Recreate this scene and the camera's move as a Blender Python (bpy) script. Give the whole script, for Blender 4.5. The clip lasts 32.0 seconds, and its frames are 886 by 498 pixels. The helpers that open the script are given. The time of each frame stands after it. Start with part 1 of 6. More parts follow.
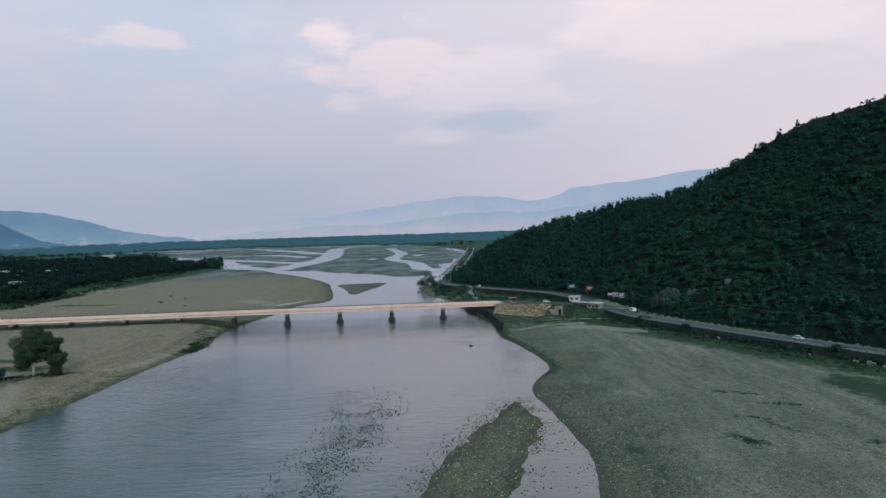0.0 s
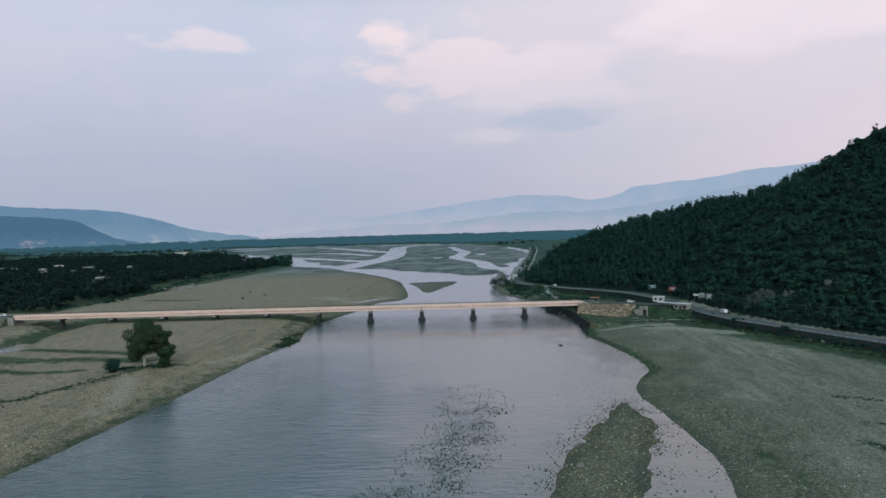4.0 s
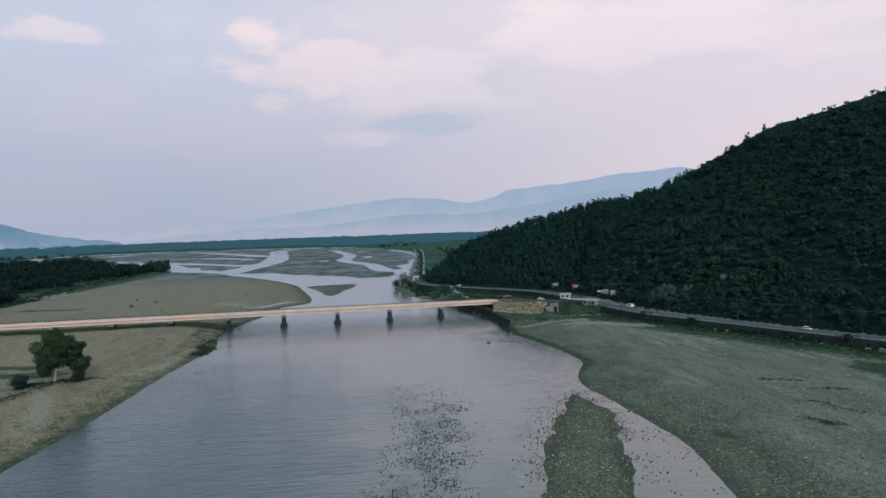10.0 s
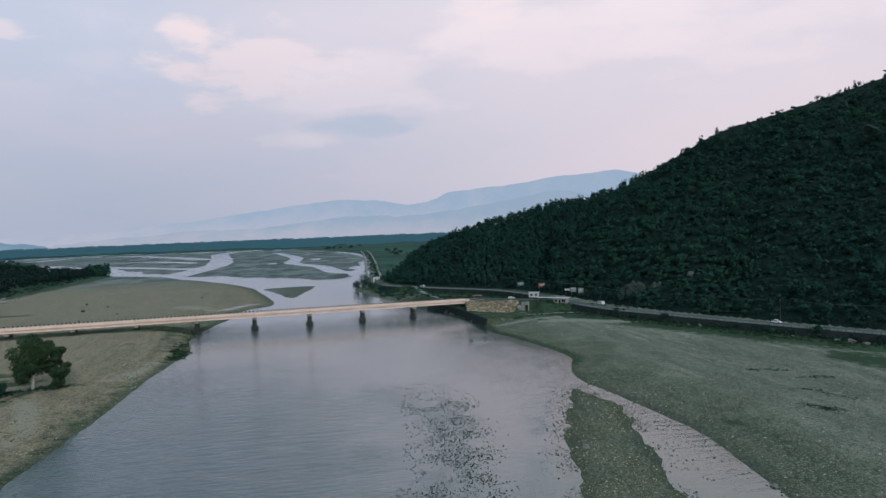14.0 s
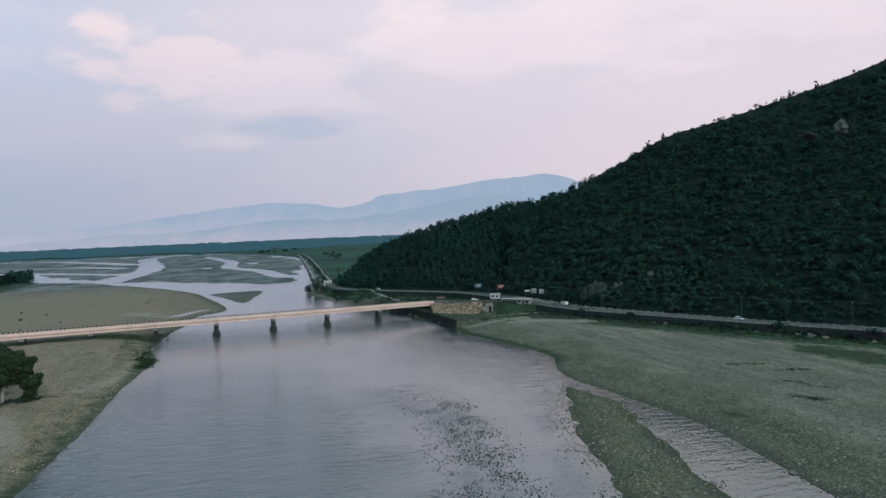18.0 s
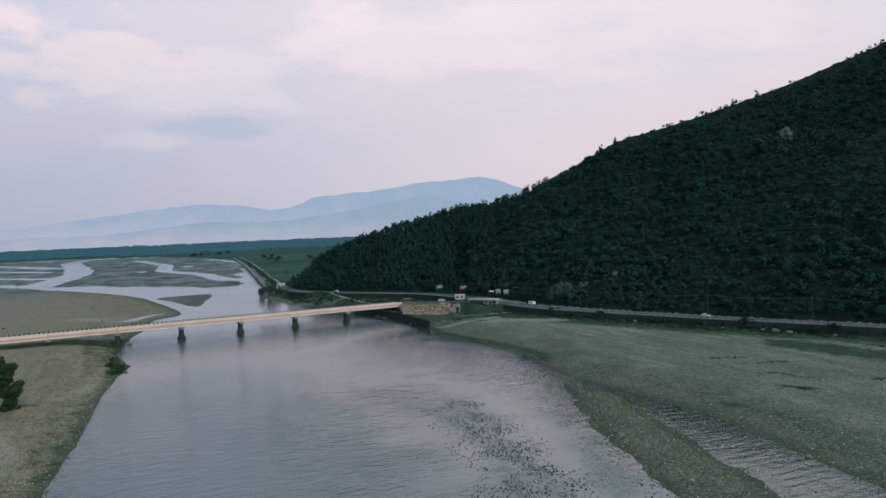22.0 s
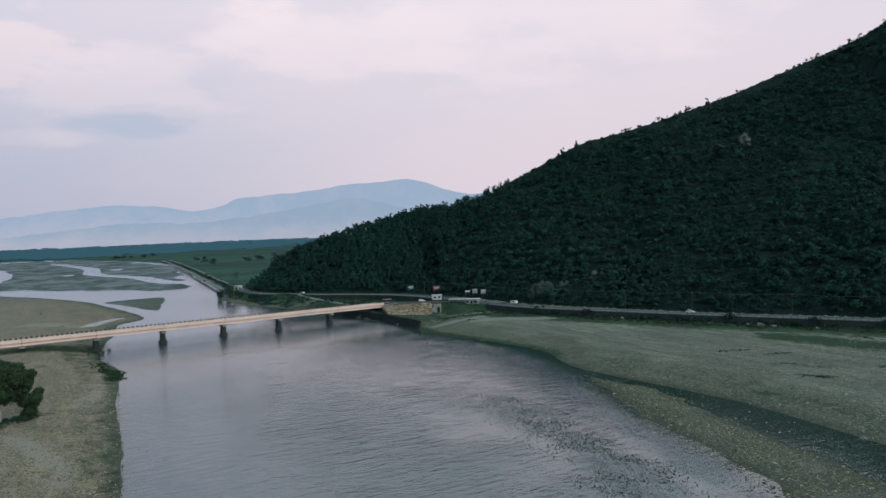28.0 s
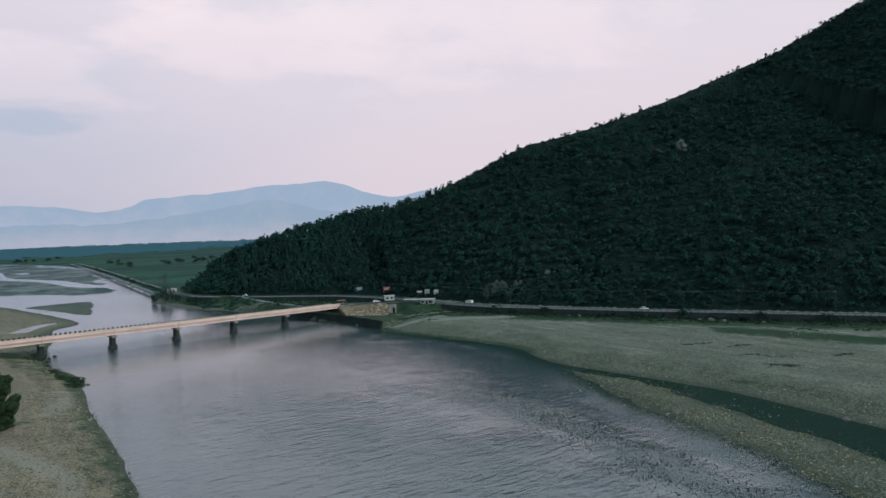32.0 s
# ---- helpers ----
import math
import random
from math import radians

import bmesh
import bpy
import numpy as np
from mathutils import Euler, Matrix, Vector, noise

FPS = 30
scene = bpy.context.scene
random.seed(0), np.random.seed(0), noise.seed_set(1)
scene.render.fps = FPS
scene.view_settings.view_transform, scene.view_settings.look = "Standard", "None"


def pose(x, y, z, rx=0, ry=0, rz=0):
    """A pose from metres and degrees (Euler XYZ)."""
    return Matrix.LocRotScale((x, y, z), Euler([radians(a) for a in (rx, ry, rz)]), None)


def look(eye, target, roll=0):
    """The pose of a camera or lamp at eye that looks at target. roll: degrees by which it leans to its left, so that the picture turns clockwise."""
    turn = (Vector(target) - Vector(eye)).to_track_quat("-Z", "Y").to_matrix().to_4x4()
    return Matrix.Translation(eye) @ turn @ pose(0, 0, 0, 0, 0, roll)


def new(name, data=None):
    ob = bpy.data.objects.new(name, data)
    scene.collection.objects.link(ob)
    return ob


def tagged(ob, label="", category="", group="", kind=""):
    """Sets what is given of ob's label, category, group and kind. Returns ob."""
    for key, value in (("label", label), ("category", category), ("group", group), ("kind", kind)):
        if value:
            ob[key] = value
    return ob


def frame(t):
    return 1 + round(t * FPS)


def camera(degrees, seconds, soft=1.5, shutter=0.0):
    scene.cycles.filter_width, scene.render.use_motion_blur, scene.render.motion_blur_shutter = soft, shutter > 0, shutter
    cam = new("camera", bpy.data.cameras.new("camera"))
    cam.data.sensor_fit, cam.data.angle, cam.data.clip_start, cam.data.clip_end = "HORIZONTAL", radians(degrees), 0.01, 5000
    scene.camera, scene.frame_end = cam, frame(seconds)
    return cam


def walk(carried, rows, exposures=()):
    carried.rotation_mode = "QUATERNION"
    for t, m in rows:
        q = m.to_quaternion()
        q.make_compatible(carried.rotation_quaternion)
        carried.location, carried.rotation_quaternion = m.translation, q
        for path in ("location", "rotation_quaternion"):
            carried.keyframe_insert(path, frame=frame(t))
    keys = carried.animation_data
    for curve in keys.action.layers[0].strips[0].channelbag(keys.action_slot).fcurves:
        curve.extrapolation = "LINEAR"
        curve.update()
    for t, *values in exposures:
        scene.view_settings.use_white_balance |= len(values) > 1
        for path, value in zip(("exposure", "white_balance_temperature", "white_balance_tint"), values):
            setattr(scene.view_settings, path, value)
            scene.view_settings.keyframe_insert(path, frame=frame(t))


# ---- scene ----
cam = camera(65.6, 32.0)
walk(cam, [
    (0, pose(0.00, 0.00, 52.76, 88.284, 1.848, -0.000)),
    (0.5, pose(-1.84, -0.11, 52.76, 88.316, 1.836, 1.263)),
    (1, pose(-3.69, -0.21, 52.77, 88.339, 1.825, 2.284)),
    (1.5, pose(-5.54, -0.30, 52.77, 88.355, 1.812, 2.289)),
    (2, pose(-7.40, -0.39, 52.78, 88.369, 1.797, 2.285)),
    (2.5, pose(-9.28, -0.46, 52.80, 88.377, 1.775, 3.339)),
    (4.5, pose(-16.80, -0.70, 52.90, 88.351, 1.673, 4.713)),
    (5, pose(-18.68, -0.74, 52.92, 88.324, 1.659, 2.882)),
    (5.5, pose(-20.55, -0.77, 52.94, 88.290, 1.653, 1.168)),
    (6, pose(-22.44, -0.77, 52.94, 88.258, 1.659, -0.571)),
    (6.5, pose(-24.35, -0.76, 52.93, 88.232, 1.673, -2.264)),
    (7, pose(-26.28, -0.73, 52.89, 88.219, 1.693, -3.921)),
    (7.5, pose(-28.23, -0.66, 52.84, 88.223, 1.721, -4.643)),
    (8, pose(-30.21, -0.56, 52.78, 88.247, 1.768, -4.660)),
    (8.5, pose(-32.24, -0.43, 52.71, 88.273, 1.831, -4.666)),
    (9, pose(-34.34, -0.28, 52.61, 88.292, 1.904, -4.645)),
    (9.5, pose(-36.50, -0.10, 52.48, 88.293, 1.970, -4.920)),
    (10, pose(-38.75, 0.10, 52.34, 88.277, 2.020, -5.716)),
    (10.5, pose(-41.05, 0.30, 52.20, 88.267, 2.054, -6.457)),
    (11, pose(-43.41, 0.52, 52.07, 88.264, 2.082, -7.094)),
    (11.5, pose(-45.80, 0.77, 51.97, 88.263, 2.108, -7.587)),
    (12, pose(-48.23, 1.04, 51.87, 88.265, 2.135, -8.143)),
    (12.5, pose(-50.68, 1.34, 51.79, 88.258, 2.165, -8.849)),
    (13, pose(-53.15, 1.70, 51.74, 88.253, 2.196, -9.518)),
    (13.5, pose(-55.62, 2.10, 51.75, 88.262, 2.223, -10.164)),
    (14, pose(-58.10, 2.54, 51.79, 88.259, 2.251, -10.793)),
    (14.5, pose(-60.57, 3.02, 51.84, 88.255, 2.282, -11.418)),
    (16.5, pose(-70.50, 5.08, 52.09, 88.267, 2.399, -14.250)),
    (17, pose(-73.02, 5.64, 52.13, 88.263, 2.410, -15.038)),
    (17.5, pose(-75.58, 6.26, 52.15, 88.278, 2.413, -15.812)),
    (18, pose(-78.17, 6.89, 52.14, 88.290, 2.413, -16.640)),
    (18.5, pose(-80.77, 7.54, 52.09, 88.284, 2.410, -17.473)),
    (19, pose(-83.41, 8.21, 52.02, 88.255, 2.406, -18.899)),
    (19.5, pose(-86.06, 8.91, 51.95, 88.218, 2.398, -20.665)),
    (20, pose(-88.73, 9.63, 51.92, 88.200, 2.387, -22.201)),
    (20.5, pose(-91.38, 10.37, 51.94, 88.220, 2.383, -22.579)),
    (21, pose(-94.04, 11.16, 51.98, 88.242, 2.383, -22.526)),
    (21.5, pose(-96.69, 12.00, 52.04, 88.263, 2.386, -22.456)),
    (22, pose(-99.34, 12.91, 52.11, 88.279, 2.388, -22.372)),
    (22.5, pose(-102.02, 13.89, 52.17, 88.286, 2.392, -22.367)),
    (23, pose(-104.73, 14.92, 52.24, 88.290, 2.391, -22.835)),
    (23.5, pose(-107.46, 16.01, 52.31, 88.286, 2.385, -23.317)),
    (24, pose(-110.20, 17.14, 52.37, 88.275, 2.369, -23.873)),
    (24.5, pose(-112.93, 18.30, 52.43, 88.269, 2.350, -24.440)),
    (25, pose(-115.65, 19.48, 52.46, 88.263, 2.334, -25.028)),
    (25.5, pose(-118.36, 20.70, 52.47, 88.257, 2.328, -25.621)),
    (27.5, pose(-129.12, 25.74, 52.36, 88.229, 2.324, -28.013)),
    (28, pose(-131.78, 27.04, 52.31, 88.212, 2.315, -28.788)),
    (28.5, pose(-134.41, 28.37, 52.24, 88.200, 2.296, -29.591)),
    (29, pose(-137.02, 29.73, 52.16, 88.194, 2.273, -30.388)),
    (29.5, pose(-139.63, 31.11, 52.06, 88.176, 2.247, -31.536)),
    (30, pose(-142.24, 32.52, 51.96, 88.150, 2.223, -32.940)),
    (30.5, pose(-144.86, 33.95, 51.87, 88.133, 2.207, -34.418)),
    (31, pose(-147.49, 35.42, 51.78, 88.131, 2.197, -35.764)),
    (31.5, pose(-150.11, 36.91, 51.70, 88.156, 2.189, -35.807)),
    (32, pose(-152.73, 38.42, 51.64, 88.195, 2.181, -35.760)),
])

# ---- world, sun ----
world = bpy.data.worlds.new("sky")
scene.world = world
world.use_nodes = True
wt = world.node_tree
wt.nodes.clear()


def wn(kind, **props):
    n = wt.nodes.new(kind)
    for k, v in props.items():
        n.inputs[k].default_value = v
    return n


def wlink(a, b):
    wt.links.new(a, b)


def wmath(op, a, b=None, clamp=False):
    n = wt.nodes.new("ShaderNodeMath")
    n.operation = op
    n.use_clamp = clamp
    for i, s in enumerate((a, b)):
        if s is None:
            continue
        if isinstance(s, (int, float)):
            n.inputs[i].default_value = s
        else:
            wlink(s, n.inputs[i])
    return n.outputs[0]


def wmix(fac, a, b):
    n = wt.nodes.new("ShaderNodeMix")
    n.data_type = "RGBA"
    for sock, s in ((n.inputs[0], fac), (n.inputs[6], a), (n.inputs[7], b)):
        if isinstance(s, (int, float)):
            sock.default_value = s
        elif isinstance(s, tuple):
            sock.default_value = (*s, 1)
        else:
            wlink(s, sock)
    return n.outputs[2]


def wramp(fac, lo, hi):
    n = wt.nodes.new("ShaderNodeMapRange")
    n.interpolation_type = "SMOOTHSTEP"
    n.inputs["From Min"].default_value = lo
    n.inputs["From Max"].default_value = hi
    wlink(fac, n.inputs["Value"])
    return n.outputs[0]


SUN_AZ, SUN_EL = 172.0, 25.0          # degrees east of north, above the horizon
sky = wt.nodes.new("ShaderNodeTexSky")
sky.sky_type = "NISHITA"
sky.sun_disc = False
sky.sun_elevation = radians(SUN_EL)
sky.sun_rotation = radians(SUN_AZ)
sky.dust_density = 3.0
skyc = wt.nodes.new("ShaderNodeVectorMath")
skyc.operation = "SCALE"
wlink(sky.outputs[0], skyc.inputs[0])
skyc.inputs["Scale"].default_value = 0.10
coord = wt.nodes.new("ShaderNodeTexCoord").outputs["Generated"]
xyz = wt.nodes.new("ShaderNodeSeparateXYZ")
wlink(coord, xyz.inputs[0])
dx, dy, dz = xyz.outputs
up = wmath("MAXIMUM", dz, 0.0)
# the cloud layer lies on a plane overhead: direction over height
den = wmath("ADD", up, 0.16)
plane = wt.nodes.new("ShaderNodeCombineXYZ")
wlink(wmath("DIVIDE", dx, den), plane.inputs[0])
wlink(wmath("DIVIDE", dy, den), plane.inputs[1])


def wnoise(scale, detail, rough, stretch=(1, 1, 1), shift=(0, 0, 0)):
    m = wt.nodes.new("ShaderNodeMapping")
    m.inputs["Scale"].default_value = stretch
    m.inputs["Location"].default_value = shift
    wlink(plane.outputs[0], m.inputs[0])
    n = wt.nodes.new("ShaderNodeTexNoise")
    n.inputs["Scale"].default_value = scale
    n.inputs["Detail"].default_value = detail
    n.inputs["Roughness"].default_value = rough
    wlink(m.outputs[0], n.inputs["Vector"])
    return n.outputs[0]


haze = wramp(up, 0.34, 0.0)
veil = wramp(wnoise(0.75, 5, 0.55, (1, 0.8, 1), (2.3, 0.4, 0)), 0.32, 0.66)
puffs = wramp(wnoise(2.1, 8, 0.6, (1, 0.75, 1), (5.1, 1.7, 0)), 0.50, 0.72)
gap = wmix(0.94, skyc.outputs[0], (0.60, 0.655, 0.80))
col = wmix(veil, gap, (0.725, 0.685, 0.785))
east = wramp(dx, -0.25, 0.65)
col = wmix(wmath("MULTIPLY", east, 0.7), col, (0.80, 0.735, 0.80))


def cloud(az, el, wide, high, colour, strength, edge, ragged=5.0):
    """A cumulus or a grey streak at a bearing and a height above the horizon, in degrees."""
    global col
    a, e = radians(az), radians(el)
    side = wmath("SUBTRACT", wmath("MULTIPLY", dx, math.cos(a)), wmath("MULTIPLY", dy, math.sin(a)))
    rise = wmath("SUBTRACT", dz, math.sin(e))
    r = wmath("ADD", wmath("POWER", wmath("ABSOLUTE", wmath("DIVIDE", side, radians(wide))), 2.0),
              wmath("POWER", wmath("ABSOLUTE", wmath("DIVIDE", rise, radians(high))), 2.0))
    r = wmath("ADD", r, wmath("MULTIPLY", wmath("SUBTRACT", edge, 0.5), ragged))
    front = wramp(wmath("ADD", wmath("MULTIPLY", dx, math.sin(a)), wmath("MULTIPLY", dy, math.cos(a))), 0.2, 0.6)
    f = wmath("MULTIPLY", wmath("MULTIPLY", wramp(r, 1.25, 0.1), front), strength)
    col = wmix(f, col, colour)


fluff = wnoise(4.2, 7, 0.56)
soft = wnoise(2.0, 6, 0.55, (1, 1, 1), (3, 3, 0))
WARM, PALE, GREY = (0.95, 0.80, 0.83), (0.90, 0.80, 0.86), (0.55, 0.60, 0.72)
cloud(-4.0, 13.6, 7.5, 2.6, WARM, 0.75, fluff)
cloud(-9.0, 15.2, 2.2, 1.6, WARM, 0.8, fluff)
cloud(3.0, 11.6, 8.0, 2.8, PALE, 0.7, soft)
cloud(-7.3, 10.4, 2.2, 1.0, WARM, 0.7, fluff)
cloud(14.6, 17.0, 2.8, 2.2, WARM, 0.9, fluff)
cloud(22.0, 15.5, 10.0, 3.6, PALE, 0.8, soft)
cloud(-24.5, 15.0, 4.2, 1.0, WARM, 0.55, fluff)
cloud(-1.0, 7.6, 3.2, 0.8, PALE, 0.5, fluff)
cloud(-14.0, 19.5, 14.0, 1.5, GREY, 0.5, soft)
cloud(38.0, 19.0, 22.0, 7.0, PALE, 0.7, soft)
col = wmix(wmath("MULTIPLY", puffs, 0.22), col, PALE)
low = wmix(east, (0.37, 0.425, 0.555), (0.735, 0.64, 0.71))
col = wmix(wmath("MULTIPLY", haze, 0.85), col, low)
cloud(4.6, 8.6, 5.2, 1.0, (0.47, 0.53, 0.66), 0.8, fluff, 2.4)
cloud(0.6, 7.6, 2.6, 0.6, (0.78, 0.70, 0.76), 0.22, fluff, 2.4)
high_east = wramp(dx, -0.22, 0.30)
col = wmix(wramp(dz, 0.27, 0.50), col, wmix(high_east, (0.17, 0.31, 0.39), (0.64, 0.78, 0.88)))
col = wmix(wramp(dz, 0.0, -0.04), col, (0.30, 0.33, 0.38))
back = wt.nodes.new("ShaderNodeBackground")
wlink(col, back.inputs[0])
back.inputs[1].default_value = 1.0
wout = wt.nodes.new("ShaderNodeOutputWorld")
wlink(back.outputs[0], wout.inputs[0])

sun = new("sun", bpy.data.lights.new("sun", "SUN"))
sun.data.energy = 1.3
sun.data.angle = radians(11)
sun.data.color = (0.88, 1.0, 0.98)
sun.matrix_basis = look((math.sin(radians(SUN_AZ)) * math.cos(radians(SUN_EL)),
                         math.cos(radians(SUN_AZ)) * math.cos(radians(SUN_EL)), math.sin(radians(SUN_EL))), (0, 0, 0))


# ---- materials ----
class Mat:
    """A small builder for node materials."""

    def __init__(self, name, rough=0.8, metal=0.0):
        self.m = bpy.data.materials.new(name)
        self.m.use_nodes = True
        self.t = self.m.node_tree
        self.b = self.t.nodes["Principled BSDF"]
        self.b.inputs["Roughness"].default_value = rough
        self.b.inputs["Metallic"].default_value = metal
        self.b.inputs["Specular IOR Level"].default_value = 0.25
        self.pos = self.t.nodes.new("ShaderNodeNewGeometry").outputs["Position"]

    def link(self, a, b):
        self.t.links.new(a, b)

    def noise(self, scale, detail=4, rough=0.55, stretch=None, shift=None, fac=True, vec=None):
        v = vec or self.pos
        if stretch or shift:
            m = self.t.nodes.new("ShaderNodeMapping")
            m.inputs["Scale"].default_value = stretch or (1, 1, 1)
            m.inputs["Location"].default_value = shift or (0, 0, 0)
            self.link(v, m.inputs[0])
            v = m.outputs[0]
        n = self.t.nodes.new("ShaderNodeTexNoise")
        n.inputs["Scale"].default_value = scale
        n.inputs["Detail"].default_value = detail
        n.inputs["Roughness"].default_value = rough
        self.link(v, n.inputs["Vector"])
        return n.outputs[0 if fac else 1]

    def cells(self, scale, stretch=None):
        v = self.pos
        if stretch:
            m = self.t.nodes.new("ShaderNodeMapping")
            m.inputs["Scale"].default_value = stretch
            self.link(v, m.inputs[0])
            v = m.outputs[0]
        n = self.t.nodes.new("ShaderNodeTexVoronoi")
        n.inputs["Scale"].default_value = scale
        self.link(v, n.inputs["Vector"])
        return n

    def math(self, op, a, b=None, clamp=False):
        n = self.t.nodes.new("ShaderNodeMath")
        n.operation = op
        n.use_clamp = clamp
        for i, s in enumerate((a, b)):
            if s is None:
                continue
            if isinstance(s, (int, float)):
                n.inputs[i].default_value = s
            else:
                self.link(s, n.inputs[i])
        return n.outputs[0]

    def step(self, fac, lo, hi, a=0.0, b=1.0):
        n = self.t.nodes.new("ShaderNodeMapRange")
        n.interpolation_type = "SMOOTHSTEP"
        for k, v in (("From Min", lo), ("From Max", hi), ("To Min", a), ("To Max", b)):
            n.inputs[k].default_value = v
        self.link(fac, n.inputs["Value"])
        return n.outputs[0]

    def mix(self, fac, a, b, mode="MIX"):
        n = self.t.nodes.new("ShaderNodeMix")
        n.data_type = "RGBA"
        n.blend_type = mode
        for sock, s in ((n.inputs[0], fac), (n.inputs[6], a), (n.inputs[7], b)):
            if isinstance(s, (int, float)):
                sock.default_value = s
            elif isinstance(s, tuple):
                sock.default_value = (*s, 1)
            else:
                self.link(s, sock)
        return n.outputs[2]

    def attr(self, name):
        n = self.t.nodes.new("ShaderNodeAttribute")
        n.attribute_name = name
        return n

    def random(self, island=False):
        if island:
            return self.t.nodes.new("ShaderNodeNewGeometry").outputs["Random Per Island"]
        return self.t.nodes.new("ShaderNodeObjectInfo").outputs["Random"]

    def colour(self, c):
        if isinstance(c, tuple):
            self.b.inputs["Base Color"].default_value = (*c, 1)
        else:
            self.link(c, self.b.inputs["Base Color"])
        return self

    def rough(self, r):
        self.link(r, self.b.inputs["Roughness"])
        return self

    def bump(self, h, strength=0.4, distance=0.1):
        n = self.t.nodes.new("ShaderNodeBump")
        n.inputs["Strength"].default_value = strength
        n.inputs["Distance"].default_value = distance
        self.link(h, n.inputs["Height"])
        self.link(n.outputs[0], self.b.inputs["Normal"])
        return self


def worn(name, base, dark, scale=1.0, rough=0.8, bump=0.3, metal=0.0, vary=0.0):
    """Paint, concrete or stone: base colour with stains at two scales and a fine grain."""
    k = Mat(name, rough, metal)
    big = k.step(k.noise(0.35 * scale, 4), 0.38, 0.72)
    fine = k.step(k.noise(5.0 * scale, 5, 0.65), 0.35, 0.75)
    c = k.mix(k.math("MULTIPLY", big, 0.65), base, dark)
    c = k.mix(k.math("MULTIPLY", fine, 0.35), c, dark)
    if vary:
        c = k.mix(k.math("MULTIPLY", k.random(), vary), c, dark)
    k.colour(c)
    k.bump(k.noise(9.0 * scale, 4), bump, 0.05)
    return k.m


def leafy(name, a, b, c):
    k = Mat(name, 0.85)
    k.b.inputs["Specular IOR Level"].default_value = 0.06
    r = k.random(island=True)
    col1 = k.mix(k.step(k.noise(0.016, 4, 0.6), 0.36, 0.64), a, b)
    tree = k.step(k.noise(0.16, 4, 0.6, None, (7, 2, 0)), 0.46, 0.68)
    col2 = k.mix(k.math("MULTIPLY", tree, 0.75), col1, c)
    col2 = k.mix(k.step(r, 0.72, 1.0, 0, 0.45), col2, c)
    k.colour(k.mix(k.step(k.noise(0.4, 3), 0.3, 0.75, 0, 0.4), col2, a))
    return k.m


M_LEAF = leafy("foliage_dark", (0.0143, 0.0430, 0.0388), (0.0227, 0.0620, 0.0466), (0.0378, 0.0980, 0.0601))
M_PINE = leafy("foliage_pine", (0.0126, 0.0390, 0.0359), (0.0176, 0.0520, 0.0436), (0.0302, 0.0780, 0.0553))
# darker copy of the leaves: the wood's shadow is put into the colour
M_WOOD = leafy("foliage_wood", (0.0085, 0.021, 0.021), (0.012, 0.027, 0.025), (0.019, 0.042, 0.034))
M_LEAF2 = leafy("foliage_bank", (0.022, 0.042, 0.024), (0.036, 0.064, 0.032), (0.058, 0.092, 0.044))
M_SCRUB = leafy("foliage_scrub", (0.0143, 0.0430, 0.0378), (0.0227, 0.0600, 0.0446), (0.0353, 0.0860, 0.0543))
M_BARK = worn("bark", (0.16, 0.13, 0.10), (0.07, 0.055, 0.04), 2.0, 0.9, 0.6)
M_CREAM = worn("cream_paint", (0.84, 0.61, 0.53), (0.64, 0.46, 0.39), 0.4, 0.7, 0.15)
M_BLACK = worn("black_paint", (0.030, 0.032, 0.034), (0.07, 0.065, 0.06), 1.5, 0.7, 0.2, vary=0.3)
M_PALEPAINT = worn("pale_paint", (0.62, 0.55, 0.42), (0.40, 0.34, 0.26), 1.5, 0.7, 0.2)
M_CONC = worn("concrete", (0.30, 0.29, 0.27), (0.15, 0.145, 0.135), 0.6, 0.9, 0.4)
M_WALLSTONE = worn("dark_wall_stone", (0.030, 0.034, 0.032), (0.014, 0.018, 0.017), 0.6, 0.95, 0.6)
M_DARKCONC = worn("stained_concrete", (0.055, 0.060, 0.058), (0.022, 0.028, 0.026), 0.6, 0.9, 0.5)
M_PARAPET = worn("weathered_parapet", (0.25, 0.29, 0.29), (0.14, 0.165, 0.165), 0.6, 0.9, 0.4)
M_REVET = worn("wet_slope", (0.019, 0.029, 0.028), (0.009, 0.015, 0.014), 0.6, 0.9, 0.5)
M_ASPH = worn("asphalt", (0.066, 0.075, 0.076), (0.038, 0.045, 0.046), 0.5, 0.9, 0.3)
M_ROADTOP = worn("dusty_asphalt", (0.088, 0.106, 0.110), (0.055, 0.067, 0.070), 0.5, 0.9, 0.3)
M_WHITE = worn("white_wall", (0.60, 0.585, 0.565), (0.33, 0.32, 0.30), 0.7, 0.8, 0.2)
M_ROOFW = worn("pale_roof", (0.60, 0.595, 0.60), (0.34, 0.335, 0.33), 0.5, 0.7, 0.2)
M_STONE = worn("rubble_stone", (0.50, 0.39, 0.26), (0.10, 0.08, 0.058), 0.8, 0.95, 0.6, vary=0.85)
M_ROCK = worn("hill_rock", (0.030, 0.043, 0.039), (0.012, 0.020, 0.018), 0.35, 0.95, 0.8)
M_FACEROCK = worn("bare_rock_face", (0.044, 0.060, 0.054), (0.018, 0.027, 0.024), 0.35, 0.95, 0.9)
M_OUTCROP = worn("pale_outcrop", (0.095, 0.118, 0.106), (0.030, 0.040, 0.036), 0.6, 0.95, 0.9)
M_PALEROCK = worn("pale_rock", (0.23, 0.225, 0.205), (0.13, 0.125, 0.11), 0.6, 0.95, 0.8)
